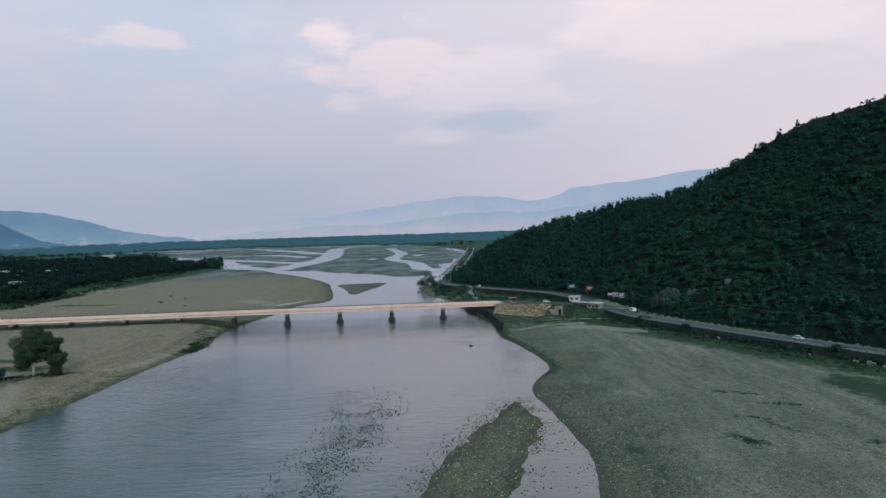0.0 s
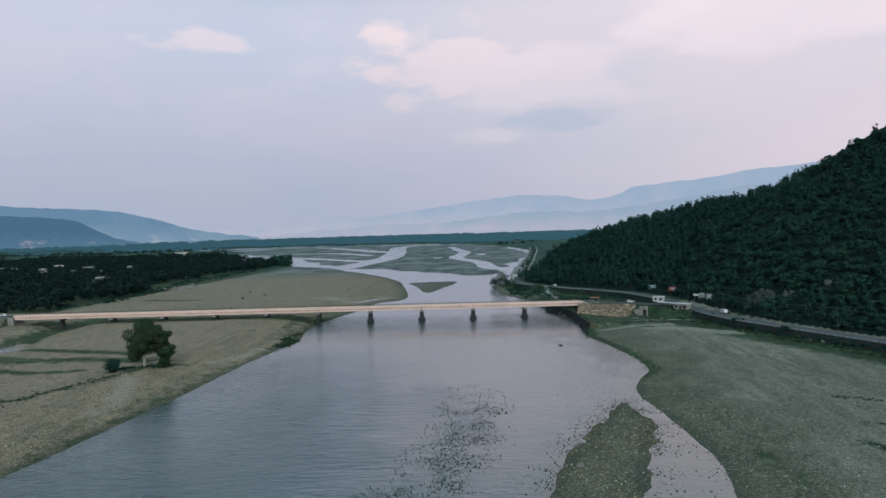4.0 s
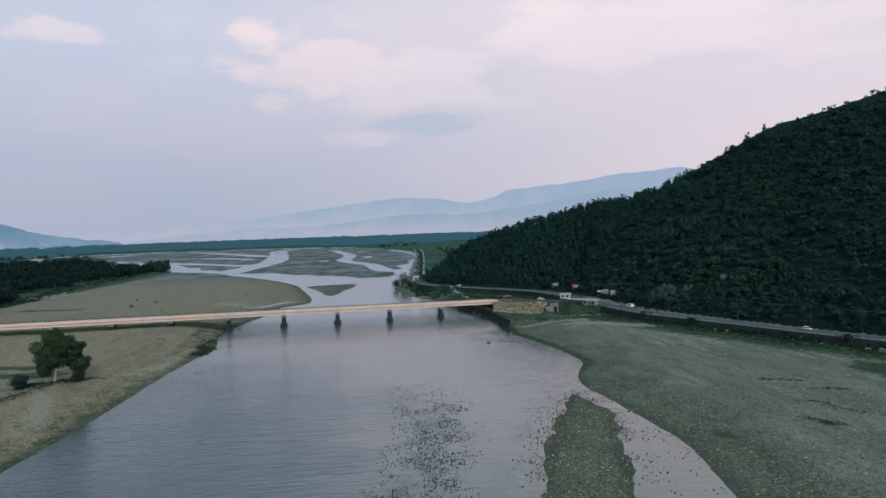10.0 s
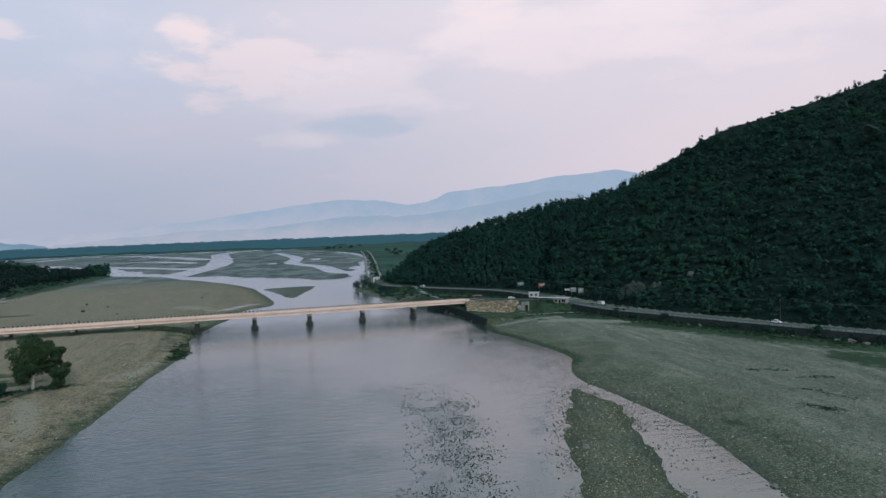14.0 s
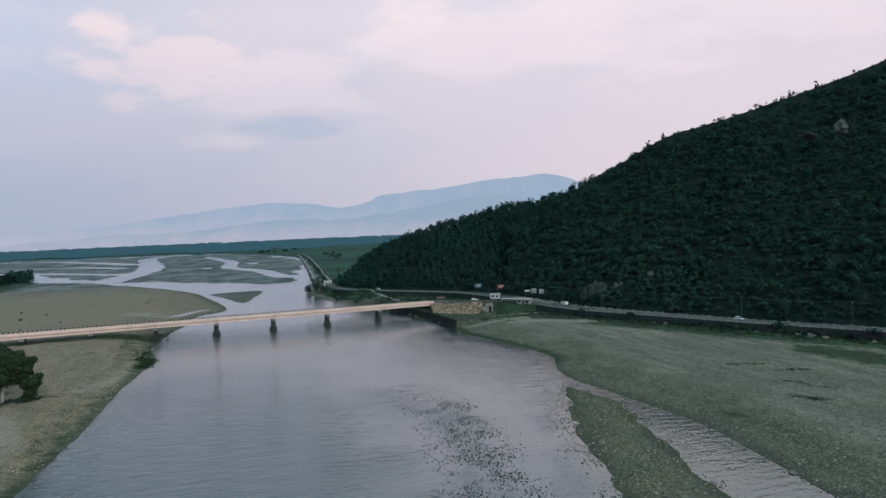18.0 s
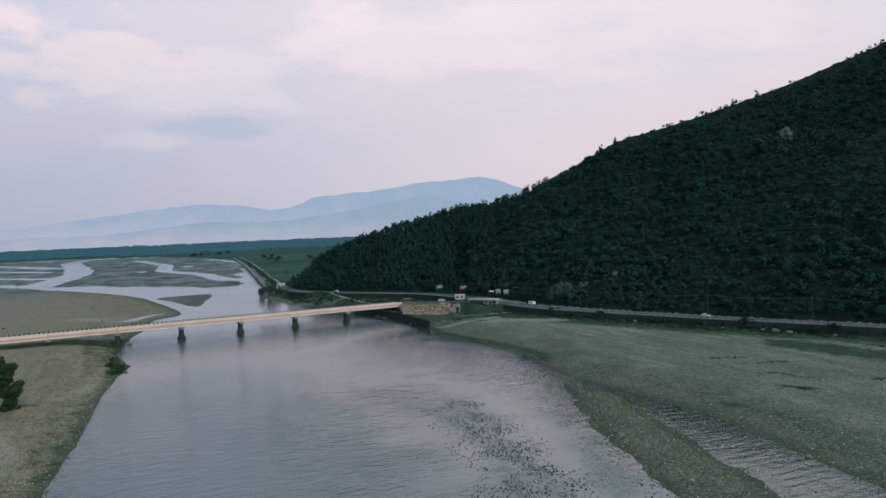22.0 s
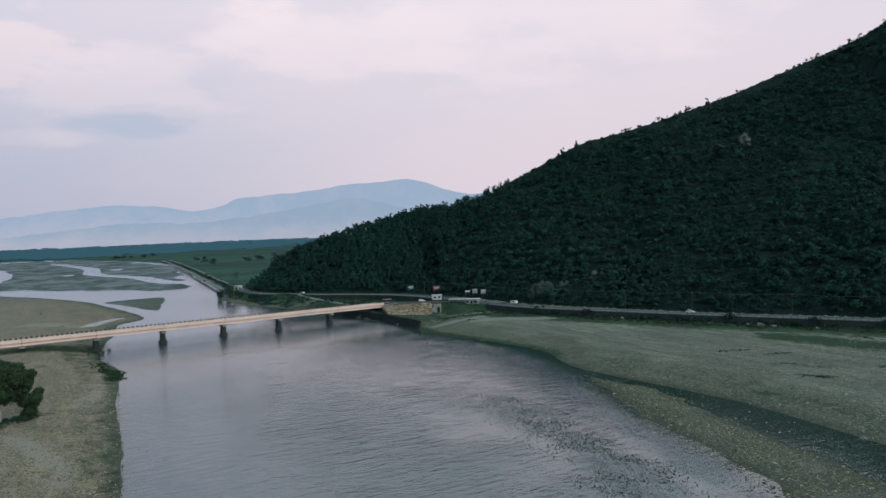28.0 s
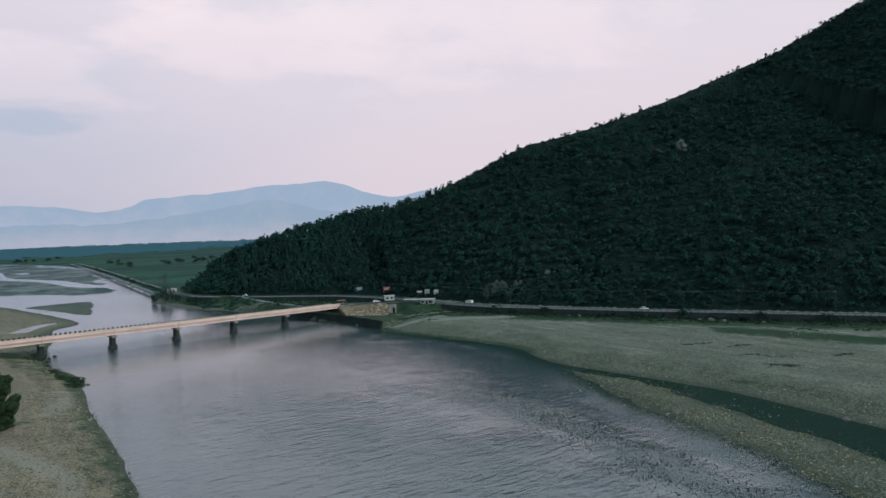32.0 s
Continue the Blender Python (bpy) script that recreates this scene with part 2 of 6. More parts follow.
# near-black colour that stands in for the shade inside openings
M_OPENSHADE = worn("painted_interior_shade", (0.02, 0.02, 0.02), (0.012, 0.012, 0.012), 1, 0.9, 0.1)
M_RED = worn("red_board", (0.26, 0.045, 0.045), (0.15, 0.03, 0.03), 1.2, 0.6, 0.1)
M_BLUEB = worn("blue_board", (0.085, 0.17, 0.22), (0.06, 0.11, 0.15), 1.2, 0.6, 0.1)
M_GREYB = worn("grey_board", (0.22, 0.25, 0.26), (0.13, 0.15, 0.16), 1.2, 0.6, 0.1)
M_STEEL = worn("galvanised_steel", (0.30, 0.31, 0.31), (0.16, 0.15, 0.14), 2.0, 0.5, 0.1, metal=0.6)
M_RUST = worn("rust_red_sheet", (0.36, 0.15, 0.11), (0.20, 0.08, 0.06), 1.0, 0.7, 0.2)
M_GLASS = worn("dark_glass", (0.02, 0.025, 0.03), (0.03, 0.035, 0.04), 1.0, 0.15, 0.0)
M_TYRE = worn("tyre_rubber", (0.02, 0.02, 0.02), (0.04, 0.038, 0.035), 3, 0.9, 0.2)
M_CARWHITE = worn("white_car_paint", (0.78, 0.78, 0.77), (0.60, 0.59, 0.57), 0.8, 0.35, 0.0)


def ground_material():
    k = Mat("river_gravel", 0.95)
    k.b.inputs["Specular IOR Level"].default_value = 0.1
    zone = k.attr("zone").outputs["Color"]
    sep = k.t.nodes.new("ShaderNodeSeparateColor")
    k.link(zone, sep.inputs[0])
    grass, warm, wet = sep.outputs
    big = k.step(k.noise(0.018, 5, 0.6), 0.36, 0.66)
    mid = k.step(k.noise(0.11, 5, 0.6, (1, 0.5, 1)), 0.38, 0.68)
    fine = k.noise(1.3, 6, 0.72)
    stones = k.cells(2.3)
    tiny = k.cells(5.2)
    flow = k.step(k.noise(0.22, 6, 0.68, (1, 0.16, 1), (9, 2, 0)), 0.36, 0.68)
    inland = k.attr("inland").outputs["Fac"]
    rim = k.mix(mid, (0.080, 0.084, 0.048), (0.145, 0.136, 0.084))
    pale = k.mix(flow, (0.152, 0.141, 0.102), (0.405, 0.352, 0.268))
    pale = k.mix(k.math("MULTIPLY", big, 0.6), pale, (0.128, 0.124, 0.096))
    patchy = k.math("ADD", inland, k.math("MULTIPLY", k.math("SUBTRACT", k.noise(0.05, 5, 0.6), 0.5), 1.2))
    base = k.mix(k.step(patchy, 0.30, 0.78), rim, pale)
    base = k.mix(k.math("MULTIPLY", warm, 0.8), base, k.mix(flow, (0.430, 0.315, 0.205), (0.250, 0.190, 0.125)))
    base = k.mix(k.step(fine, 0.46, 0.72, 0, 0.5), base, (0.058, 0.060, 0.050))
    clump = k.noise(0.42, 8, 0.78, (1, 0.6, 1), (3, 6, 0))
    base = k.mix(k.step(clump, 0.52, 0.62, 0, 0.62), base, (0.060, 0.066, 0.052))
    base = k.mix(k.step(clump, 0.44, 0.35, 0, 0.5), base, (0.29, 0.275, 0.235))
    sc = k.t.nodes.new("ShaderNodeSeparateColor")
    k.link(stones.outputs["Color"], sc.inputs[0])
    tc = k.t.nodes.new("ShaderNodeSeparateColor")
    k.link(tiny.outputs["Color"], tc.inputs[0])
    base = k.mix(k.step(sc.outputs[0], 0.78, 0.95, 0, 0.6), base, (0.30, 0.29, 0.25))
    base = k.mix(k.step(tc.outputs[0], 0.70, 0.95, 0, 0.7), base, (0.36, 0.34, 0.285))
    base = k.mix(k.step(tc.outputs[1], 0.66, 0.92, 0, 0.7), base, (0.046, 0.052, 0.044))
    base = k.mix(k.step(sc.outputs[1], 0.72, 0.92, 0, 0.55), base, (0.062, 0.064, 0.050))
    base = k.mix(k.math("MULTIPLY", k.attr("dry").outputs["Fac"], 0.6), base, k.mix(fine, (0.27, 0.25, 0.21), (0.36, 0.33, 0.28)))
    damp = k.math("MULTIPLY", wet, 0.6)
    base = k.mix(damp, base, (0.042, 0.050, 0.038))
    weeds = k.step(k.noise(0.09, 6, 0.7, (1, 0.45, 1), (40, 7, 0)), 0.60, 0.74, 0, 0.75)
    base = k.mix(weeds, base, k.mix(fine, (0.060, 0.074, 0.042), (0.10, 0.105, 0.064)))
    blades = k.noise(2.2, 6, 0.75)
    turf = k.mix(blades, (0.014, 0.036, 0.022), (0.032, 0.060, 0.030))
    turf = k.mix(k.step(k.noise(0.045, 4), 0.4, 0.7, 0, 0.7), turf, (0.044, 0.090, 0.040))
    # far bars: distance haze put into the sediment's colour as grey-blue
    silt_haze = k.attr("silt_haze").outputs["Fac"]
    mud_haze = k.mix(k.step(k.noise(0.03, 8, 0.7, (0.7, 0.35, 1), (4, 1, 0)), 0.40, 0.60), (0.075, 0.094, 0.094), (0.215, 0.220, 0.212))
    mud_haze = k.mix(k.step(k.noise(0.05, 5, 0.65, (0.6, 0.6, 1), (1, 8, 0)), 0.54, 0.68, 0, 0.8), mud_haze, (0.040, 0.062, 0.052))
    base = k.mix(silt_haze, base, mud_haze)
    edge = k.math("ADD", grass, k.math("MULTIPLY", k.math("SUBTRACT", k.noise(0.21, 9, 0.74), 0.5), 2.3))
    base = k.mix(k.step(edge, 0.30, 0.85, 0, 0.92), base, turf)
    # far fields: their own green turned teal, with haze put into the colour
    crop_haze = k.mix(k.step(k.noise(0.009, 5, 0.6, (0.35, 1, 1), (6, 2, 0)), 0.44, 0.58), (0.018, 0.048, 0.042), (0.036, 0.092, 0.058))
    crop_haze = k.mix(k.step(k.noise(0.03, 5, 0.6, (0.25, 1, 1), (2, 5, 0)), 0.56, 0.66, 0, 0.7), crop_haze, (0.020, 0.052, 0.048))
    base = k.mix(k.attr("field").outputs["Fac"], base, crop_haze)
    base = k.mix(1.0, base, k.mix(warm, (0.89, 1.0, 1.02), (0.97, 1.0, 0.99)), "MULTIPLY")
    k.colour(base)
    h = k.math("ADD", k.math("MULTIPLY", fine, 0.6), k.math("MULTIPLY", stones.outputs["Distance"], 0.5))
    k.bump(h, 0.55, 0.35)
    return k.m


M_GROUND = ground_material()


def hill_material():
    k = Mat("hill_soil", 0.95)
    k.b.inputs["Specular IOR Level"].default_value = 0.06
    a = k.noise(0.035, 6, 0.65)
    b = k.noise(0.5, 6, 0.7)
    c = k.mix(k.step(a, 0.35, 0.65), (0.010, 0.023, 0.021), (0.015, 0.032, 0.028))
    c = k.mix(k.step(b, 0.45, 0.75, 0, 0.5), c, (0.026, 0.038, 0.028))
    rocks = k.step(k.noise(0.10, 7, 0.7, None, (11, 3, 5)), 0.66, 0.74, 0, 0.55)
    c = k.mix(rocks, c, (0.050, 0.060, 0.055))
    k.colour(c)
    k.bump(k.math("ADD", b, k.noise(0.12, 5)), 0.9, 1.6)
    return k.m


M_HILL = hill_material()


def water_material():
    k = Mat("river_water", 0.06)
    zone = k.attr("riffle").outputs["Fac"]
    # in the water this is silt alone
    silt_haze = k.noise(0.010, 5, 0.6, (1, 0.45, 1))
    c = k.mix(k.step(silt_haze, 0.35, 0.65), (0.024, 0.056, 0.066), (0.042, 0.076, 0.084))
    c = k.mix(k.step(k.attr("chop").outputs["Fac"], 0.9, 0.25, 0, 0.4), c, (0.072, 0.104, 0.110))
    # stony bed; its dark green also holds the hill's reflection off the right bank
    bed = k.mix(k.step(k.noise(0.9, 6, 0.7), 0.45, 0.75), (0.016, 0.042, 0.022), (0.044, 0.070, 0.036))
    shallow = k.attr("shallow").outputs["Fac"]
    c = k.mix(k.math("MULTIPLY", shallow, 0.85), c, bed)
    k.colour(c)
    k.b.inputs["IOR"].default_value = 1.8
    k.b.inputs["Specular IOR Level"].default_value = 1.0
    swell = k.noise(0.13, 3, 0.5, (0.7, 1.2, 1))
    rows = k.noise(0.40, 3, 0.5, (0.42, 1.35, 1), (3, 1, 0))
    chop = k.noise(0.8, 4, 0.65, (0.7, 1.2, 1))
    fast = k.noise(0.62, 5, 0.7, (1.0, 0.8, 1))
    calm = k.step(k.noise(0.012, 4, 0.6, (0.8, 0.5, 1), (3, 9, 0)), 0.36, 0.64, 0.55, 1.2)
    calm = k.math("MULTIPLY", calm, k.attr("chop").outputs["Fac"])
    h = k.math("ADD", k.math("MULTIPLY", swell, 1.0), k.math("MULTIPLY", rows, 1.25))
    h = k.math("MULTIPLY", k.math("ADD", h, k.math("MULTIPLY", chop, 0.6)), calm)
    h = k.math("MULTIPLY", h, k.math("SUBTRACT", 1.0, k.math("MULTIPLY", shallow, 0.15), True))
    h = k.math("ADD", h, k.math("MULTIPLY", k.math("MULTIPLY", fast, zone), 1.1))
    k.bump(h, 1.0, 0.36)
    k.b.inputs["Roughness"].default_value = 0.08
    return k.m


M_WATER = water_material()

# ---- helpers for meshes ----
def part(name, bm, material, parent=None, label="", at=None):
    """Links a bmesh as one mesh object, under a thing or a part."""
    me = bpy.data.meshes.new(name)
    bm.to_mesh(me)
    bm.free()
    return piece(name, me, material, parent, label, at)


def piece(name, me, material, parent=None, label="", at=None):
    """An object on a mesh that may be shared."""
    if material and not me.materials:
        me.materials.append(material)
    ob = new(name, me)
    if parent:
        ob.parent = parent
    if at is not None:
        ob.matrix_basis = at if isinstance(at, Matrix) else Matrix.Translation(at)
    if label:
        tagged(ob, label)
    return ob


def base(name, label, category, at, group="", kind=""):
    """An empty at the foot of a thing."""
    ob = new(name)
    ob.matrix_basis = at if isinstance(at, Matrix) else Matrix.Translation(at)
    return tagged(ob, label, category, group, kind)


def box(sx, sy, sz, cx=0, cy=0, cz=0, bevel=0.0, bm=None, m=None):
    bm = bm or bmesh.new()
    r = bmesh.ops.create_cube(bm, size=1)
    t = Matrix.Translation((cx, cy, cz)) @ Matrix.Diagonal((sx, sy, sz, 1))
    if m:
        t = m @ t
    bmesh.ops.transform(bm, matrix=t, verts=r["verts"])
    if bevel:
        es = list({e for v in r["verts"] for e in v.link_edges})
        bmesh.ops.bevel(bm, geom=es, offset=bevel, segments=1, affect="EDGES")
    return bm


def tube(r0, r1, h, seg=10, bm=None, m=None):
    bm = bm or bmesh.new()
    r = bmesh.ops.create_cone(bm, cap_ends=True, segments=seg, radius1=r0, radius2=r1, depth=h)
    t = Matrix.Translation((0, 0, h / 2))
    bmesh.ops.transform(bm, matrix=(m @ t) if m else t, verts=r["verts"])
    return bm


def prism(profile, x0, x1, bm=None):
    """A closed profile in y and z, drawn from x0 to x1."""
    bm = bm or bmesh.new()
    a = [bm.verts.new((x0, y, z)) for y, z in profile]
    b = [bm.verts.new((x1, y, z)) for y, z in profile]
    bm.faces.new(a[::-1])
    bm.faces.new(b)
    n = len(profile)
    for i in range(n):
        bm.faces.new((a[i], a[(i + 1) % n], b[(i + 1) % n], b[i]))
    bmesh.ops.recalc_face_normals(bm, faces=bm.faces)
    return bm


def mesh_of(name, verts, faces, smooth=False):
    """A mesh from numpy arrays; faces all have the same number of corners."""
    me = bpy.data.meshes.new(name)
    verts, faces = np.asarray(verts, np.float32), np.asarray(faces, np.int32)
    me.vertices.add(len(verts))
    me.vertices.foreach_set("co", verts.ravel())
    k = faces.shape[1]
    me.loops.add(faces.size)
    me.loops.foreach_set("vertex_index", faces.ravel())
    me.polygons.add(len(faces))
    me.polygons.foreach_set("loop_start", np.arange(0, faces.size, k, dtype=np.int32))
    me.update(calc_edges=True)
    if smooth:
        me.polygons.foreach_set("use_smooth", np.ones(len(faces), bool))
    me.validate()
    return me


def curve(points, n):
    """A smooth line through plan points: Catmull-Rom, n steps a stretch."""
    p = np.array(points, float)
    p = np.vstack([2 * p[0] - p[1], p, 2 * p[-1] - p[-2]])
    out = []
    for i in range(1, len(p) - 2):
        a, b, c, d = p[i - 1:i + 3]
        for s in np.arange(n) / n:
            out.append(0.5 * (2 * b + (c - a) * s + (2 * a - 5 * b + 4 * c - d) * s ** 2 + (3 * b - a - 3 * c + d) * s ** 3))
    out.append(p[-2])
    return np.array(out)


def near_line(x, y, line):
    """Distance to a polyline, the place along it (0 to its last index) and the side (+ on its left)."""
    best = np.full(x.shape, 1e18)
    along, side = np.zeros(x.shape), np.ones(x.shape)
    for i in range(len(line) - 1):
        ax, ay = line[i][:2]
        ex, ey = line[i + 1][0] - ax, line[i + 1][1] - ay
        s = np.clip(((x - ax) * ex + (y - ay) * ey) / (ex * ex + ey * ey + 1e-9), 0, 1)
        d = (x - ax - s * ex) ** 2 + (y - ay - s * ey) ** 2
        m = d < best
        best = np.where(m, d, best)
        along = np.where(m, i + s, along)
        side = np.where(m, np.sign(ex * (y - ay) - ey * (x - ax)), side)
    return np.sqrt(best), along, side


def inside(x, y, line):
    """Signed distance to a closed outline, positive within."""
    line = np.vstack([line, line[:1]])
    d, _, _ = near_line(x, y, line)
    hit = np.zeros(x.shape, bool)
    for i in range(len(line) - 1):
        (ax, ay), (bx, by) = line[i][:2], line[i + 1][:2]
        c = ((ay > y) != (by > y)) & (x < (bx - ax) * (y - ay) / (by - ay + 1e-12) + ax)
        hit ^= c
    return np.where(hit, d, -d)


LATTICE = np.random.RandomState(7).rand(64, 64)


def fog(x, y, size, octaves=4):
    """Smooth value noise from 0 to 1 over the plan."""
    tot, amp, out = 0.0, 1.0, 0.0
    for o in range(octaves):
        u, v = x / size * 2 ** o + 17.3 * o, y / size * 2 ** o + 5.1 * o
        i, j = np.floor(u).astype(int), np.floor(v).astype(int)
        a, b = u - i, v - j
        a, b = a * a * (3 - 2 * a), b * b * (3 - 2 * b)
        g = lambda p, q: LATTICE[(i + p) % 64, (j + q) % 64]
        out = out + amp * ((g(0, 0) * (1 - a) + g(1, 0) * a) * (1 - b) + (g(0, 1) * (1 - a) + g(1, 1) * a) * b)
        tot += amp
        amp *= 0.5
    return out / tot


def soft_step(v, lo, hi):
    s = np.clip((v - lo) / (hi - lo), 0, 1)
    return s * s * (3 - 2 * s)


# ---- plan ----
LEFT_SHORE = curve([(-150, -120), (-136, 60), (-127, 150), (-123, 200), (-121, 250), (-118, 300), (-116, 335), (-120, 360), (-121, 385),
                    (-116, 422), (-110, 450), (-106, 495), (-90, 515), (-89, 545), (-98, 600), (-119, 698), (-150, 780),
                    (-190, 860), (-260, 985), (-340, 1075), (-440, 1180), (-560, 1400), (-700, 1750), (-900, 2200), (-1500, 2700)], 4)
LEFT_LAND = np.vstack([LEFT_SHORE, [(-6000, 2800), (-6000, -600), (-150, -600)]])
RIGHT_SHORE = curve([(8, -120), (19, 60), (24, 104), (27, 120), (31, 142), (32, 162), (30, 188), (27, 214), (30, 233), (37, 250),
                     (38, 264), (35, 285), (30, 310), (26, 328), (27, 345), (25.2, 375), (18, 426), (13, 460), (2, 500), (-14, 545),
                     (-20, 590), (-24, 620), (-14, 655), (-6, 700), (10, 860), (24, 1060), (40, 1300), (52, 1500), (20, 1800), (-60, 2100)], 4)
RIGHT_LAND = np.vstack([RIGHT_SHORE, [(-150, 2450), (-600, 2700), (-600, 6000), (6000, 6000), (6000, -600), (0, -600)]])
FAR_LAND = np.array([(-6000, 2650), (-1500, 2720), (-600, 2760), (-560, 6000), (-6000, 6000)])
SHOAL = curve([(21, 206), (24, 188), (21, 170), (16, 150), (12, 135), (8, 118), (3, 103), (-6, 82), (-18, 52), (-30, 30), (-48, 34), (-36, 64),
               (-24, 90), (-15, 111), (-8, 128), (-4, 143), (0, 157), (6, 172), (14, 192), (21, 206)], 3)
ISLE = curve([(-106, 680), (-80, 688), (-57, 684), (-66, 620), (-76, 566), (-88, 610), (-106, 680)], 3)
BAR_MID = curve([(-445, 1404), (-340, 1220), (-241, 1004), (-180, 942), (-106, 868), (-55, 800), (-20, 800), (-4, 900), (10, 1060), (26, 1300), (34, 1500),
                 (0, 1800), (-80, 2150), (-200, 2400), (-600, 2590), (-900, 2500), (-1000, 2300), (-720, 1850), (-540, 1560), (-445, 1404)], 3)
# channels that part the far bar, with half their width
BRAIDS = [(curve([(-250, 985), (-243, 1057), (-236, 1162), (-235, 1370), (-275, 1730), (-320, 2080), (-300, 2320), (-220, 2345)], 4), 16.0),
          (curve([(-6, 866), (-30, 925), (-46, 1075), (-78, 1180), (-97, 1280), (-92, 1500), (-124, 1760), (-160, 2000)], 4), 6.0),
          (curve([(-480, 1475), (-400, 1380), (-312, 1270), (-250, 1190)], 4), 9.0),
          (curve([(-860, 2026), (-820, 2420), (-629, 2361), (-500, 2100), (-430, 1969), (-330, 1740), (-270, 1650)], 4), 15.0),
          (curve([(-620, 1640), (-520, 1700), (-430, 1690), (-340, 1560), (-300, 1480)], 4), 8.0),
          (curve([(-600, 2480), (-420, 2440), (-250, 2390), (-140, 2260)], 4), 22.0)]
ROAD = curve([(206, 120), (187, 166), (172, 194), (156, 225), (138, 258), (123, 290), (110, 318), (98.5, 345), (92.5, 376), (90, 405), (86, 440),
              (76, 478), (60, 503), (38, 530), (18, 558), (2, 590), (2, 650), (12, 720), (30, 900), (50, 1200), (70, 1500), (60, 2000)], 5)
FOOT = curve([(250, 60), (214, 122), (195, 168), (180, 197), (164, 228), (146, 261), (132, 292), (120, 320), (111, 346), (105, 375),
              (102, 405), (97, 442), (84, 482), (68, 508), (46, 536), (25, 562), (9, 592), (7, 636), (18, 668)], 4)
CREST = [(8, 642, 6), (17, 637, 12), (26, 634, 20.5), (48, 631, 34.5), (69, 618, 41.5), (98, 606, 51.5), (128, 612, 57.5), (160, 610, 66), (204, 580, 75), (232, 524, 99), (252, 486, 117),
         (281, 464, 126), (312, 440, 136), (380, 432, 157), (470, 412, 192), (505, 385, 211), (560, 330, 253), (640, 240, 305), (760, 60, 350)]
UPPER_BUND = curve([(30, 412), (22, 440), (18.5, 478), (18.8, 510), (20, 540), (14, 562)], 5)
BRIDGE_Z = 8.3
ROAD_Z = 5.2


def bridge_y(x):
    return 404.0 + 0.085 * x


def hill_height(x, y):
    """Height of the hill above its foot along the road, and the side of its foot (minus on the hill)."""
    x, y = np.asarray(x, float), np.asarray(y, float)
    h, side = np.full(x.shape, -1e3), np.ones(x.shape)
    m = (x > -25) & (y < 900)
    if m.any():
        h[m], side[m] = hill_part(x[m], y[m])
    return h, side


def hill_part(x, y):
    line = curve(CREST, 3)
    df, _, fside = near_line(x, y, FOOT)
    dc, s, _ = near_line(x, y, line)
    hc = np.interp(s, np.arange(len(line)), line[:, 2])
    ratio = df / (df + dc + 1e-6)
    face = ROAD_Z + (hc - ROAD_Z) * ratio * (1.24 - 0.24 * ratio)
    lump = (fog(x, y, 60, 4) - 0.5) * 16 + (fog(x + 300, y, 22, 3) - 0.5) * 6
    face = face + lump * np.clip(df / 40, 0, 1) * np.clip(dc / 50, 0, 1)
    back = np.maximum(hc - 0.42 * dc, 0)
    block = np.vstack([FOOT[1:], line[:, :2], [(760, -300), (330, -300)]])
    h = np.where(fside < 0, np.where(inside(x, y, block) > 0, face, back), -1e3)
    return np.where((y < 60) & (fside < 0), np.maximum(h, ROAD_Z), h), fside


def land_height(x, y):
    """The ground away from the hill: bed, bars, banks, terraces."""
    left, right = inside(x, y, LEFT_LAND), inside(x, y, RIGHT_LAND)
    far = inside(x, y, FAR_LAND)
    bars = np.maximum.reduce([inside(x, y, b) for b in [SHOAL, ISLE, BAR_MID]])
    n1, n2 = fog(x, y, 45, 4), fog(x + 90, y + 40, 9, 3)
    ragged = (n2 - 0.5) * 3.0 + (n1 - 0.5) * np.where(y > 900, 60.0, 5.0)
    L = np.clip((left + ragged * 0.5) * 0.16, -2.5, 4.2) * np.where(y > 440, 0.45, 1.0)
    R = np.clip((right + ragged * 0.35) * 0.085, -2.5, 2.0)
    braid = (fog(x * 1.6, y * 0.55, 70, 4) - 0.46) * 2.6 + (fog(x, y * 0.5, 26, 2) - 0.5) * 0.8
    cut = np.full(x.shape, 9.0)
    for line, w in BRAIDS:
        cut = np.minimum(cut, -0.5 + (near_line(x, y, line)[0] - w * (0.55 + 0.9 * n1)) * 0.07)
    S = np.where(y > 760, np.clip(np.minimum(np.clip((bars + 3) * 0.03, -2.2, 0.5) + braid * 0.6 + (fog(x, y, 11, 2) - 0.5) * 0.5, cut), -2.5, 0.55), np.clip((bars + ragged * 0.7) * 0.09 + (fog(x, y, 6, 2) - 0.5) * 0.35, -2.5, 0.55))
    F = np.clip((far + ragged) * 0.05, -2.5, 2.0)
    h = np.maximum.reduce([L, R, S, F])
    return h + np.where(h > 0.05, (n2 - 0.5) * 0.5 + (n1 - 0.5) * 0.7, 0) * np.clip(h, 0, 1), left, right, bars


def valley_rise(x, y):
    """The plain climbs a little towards the mountains."""
    return 17.0 * soft_step(np.hypot(x, y), 2750, 5000)


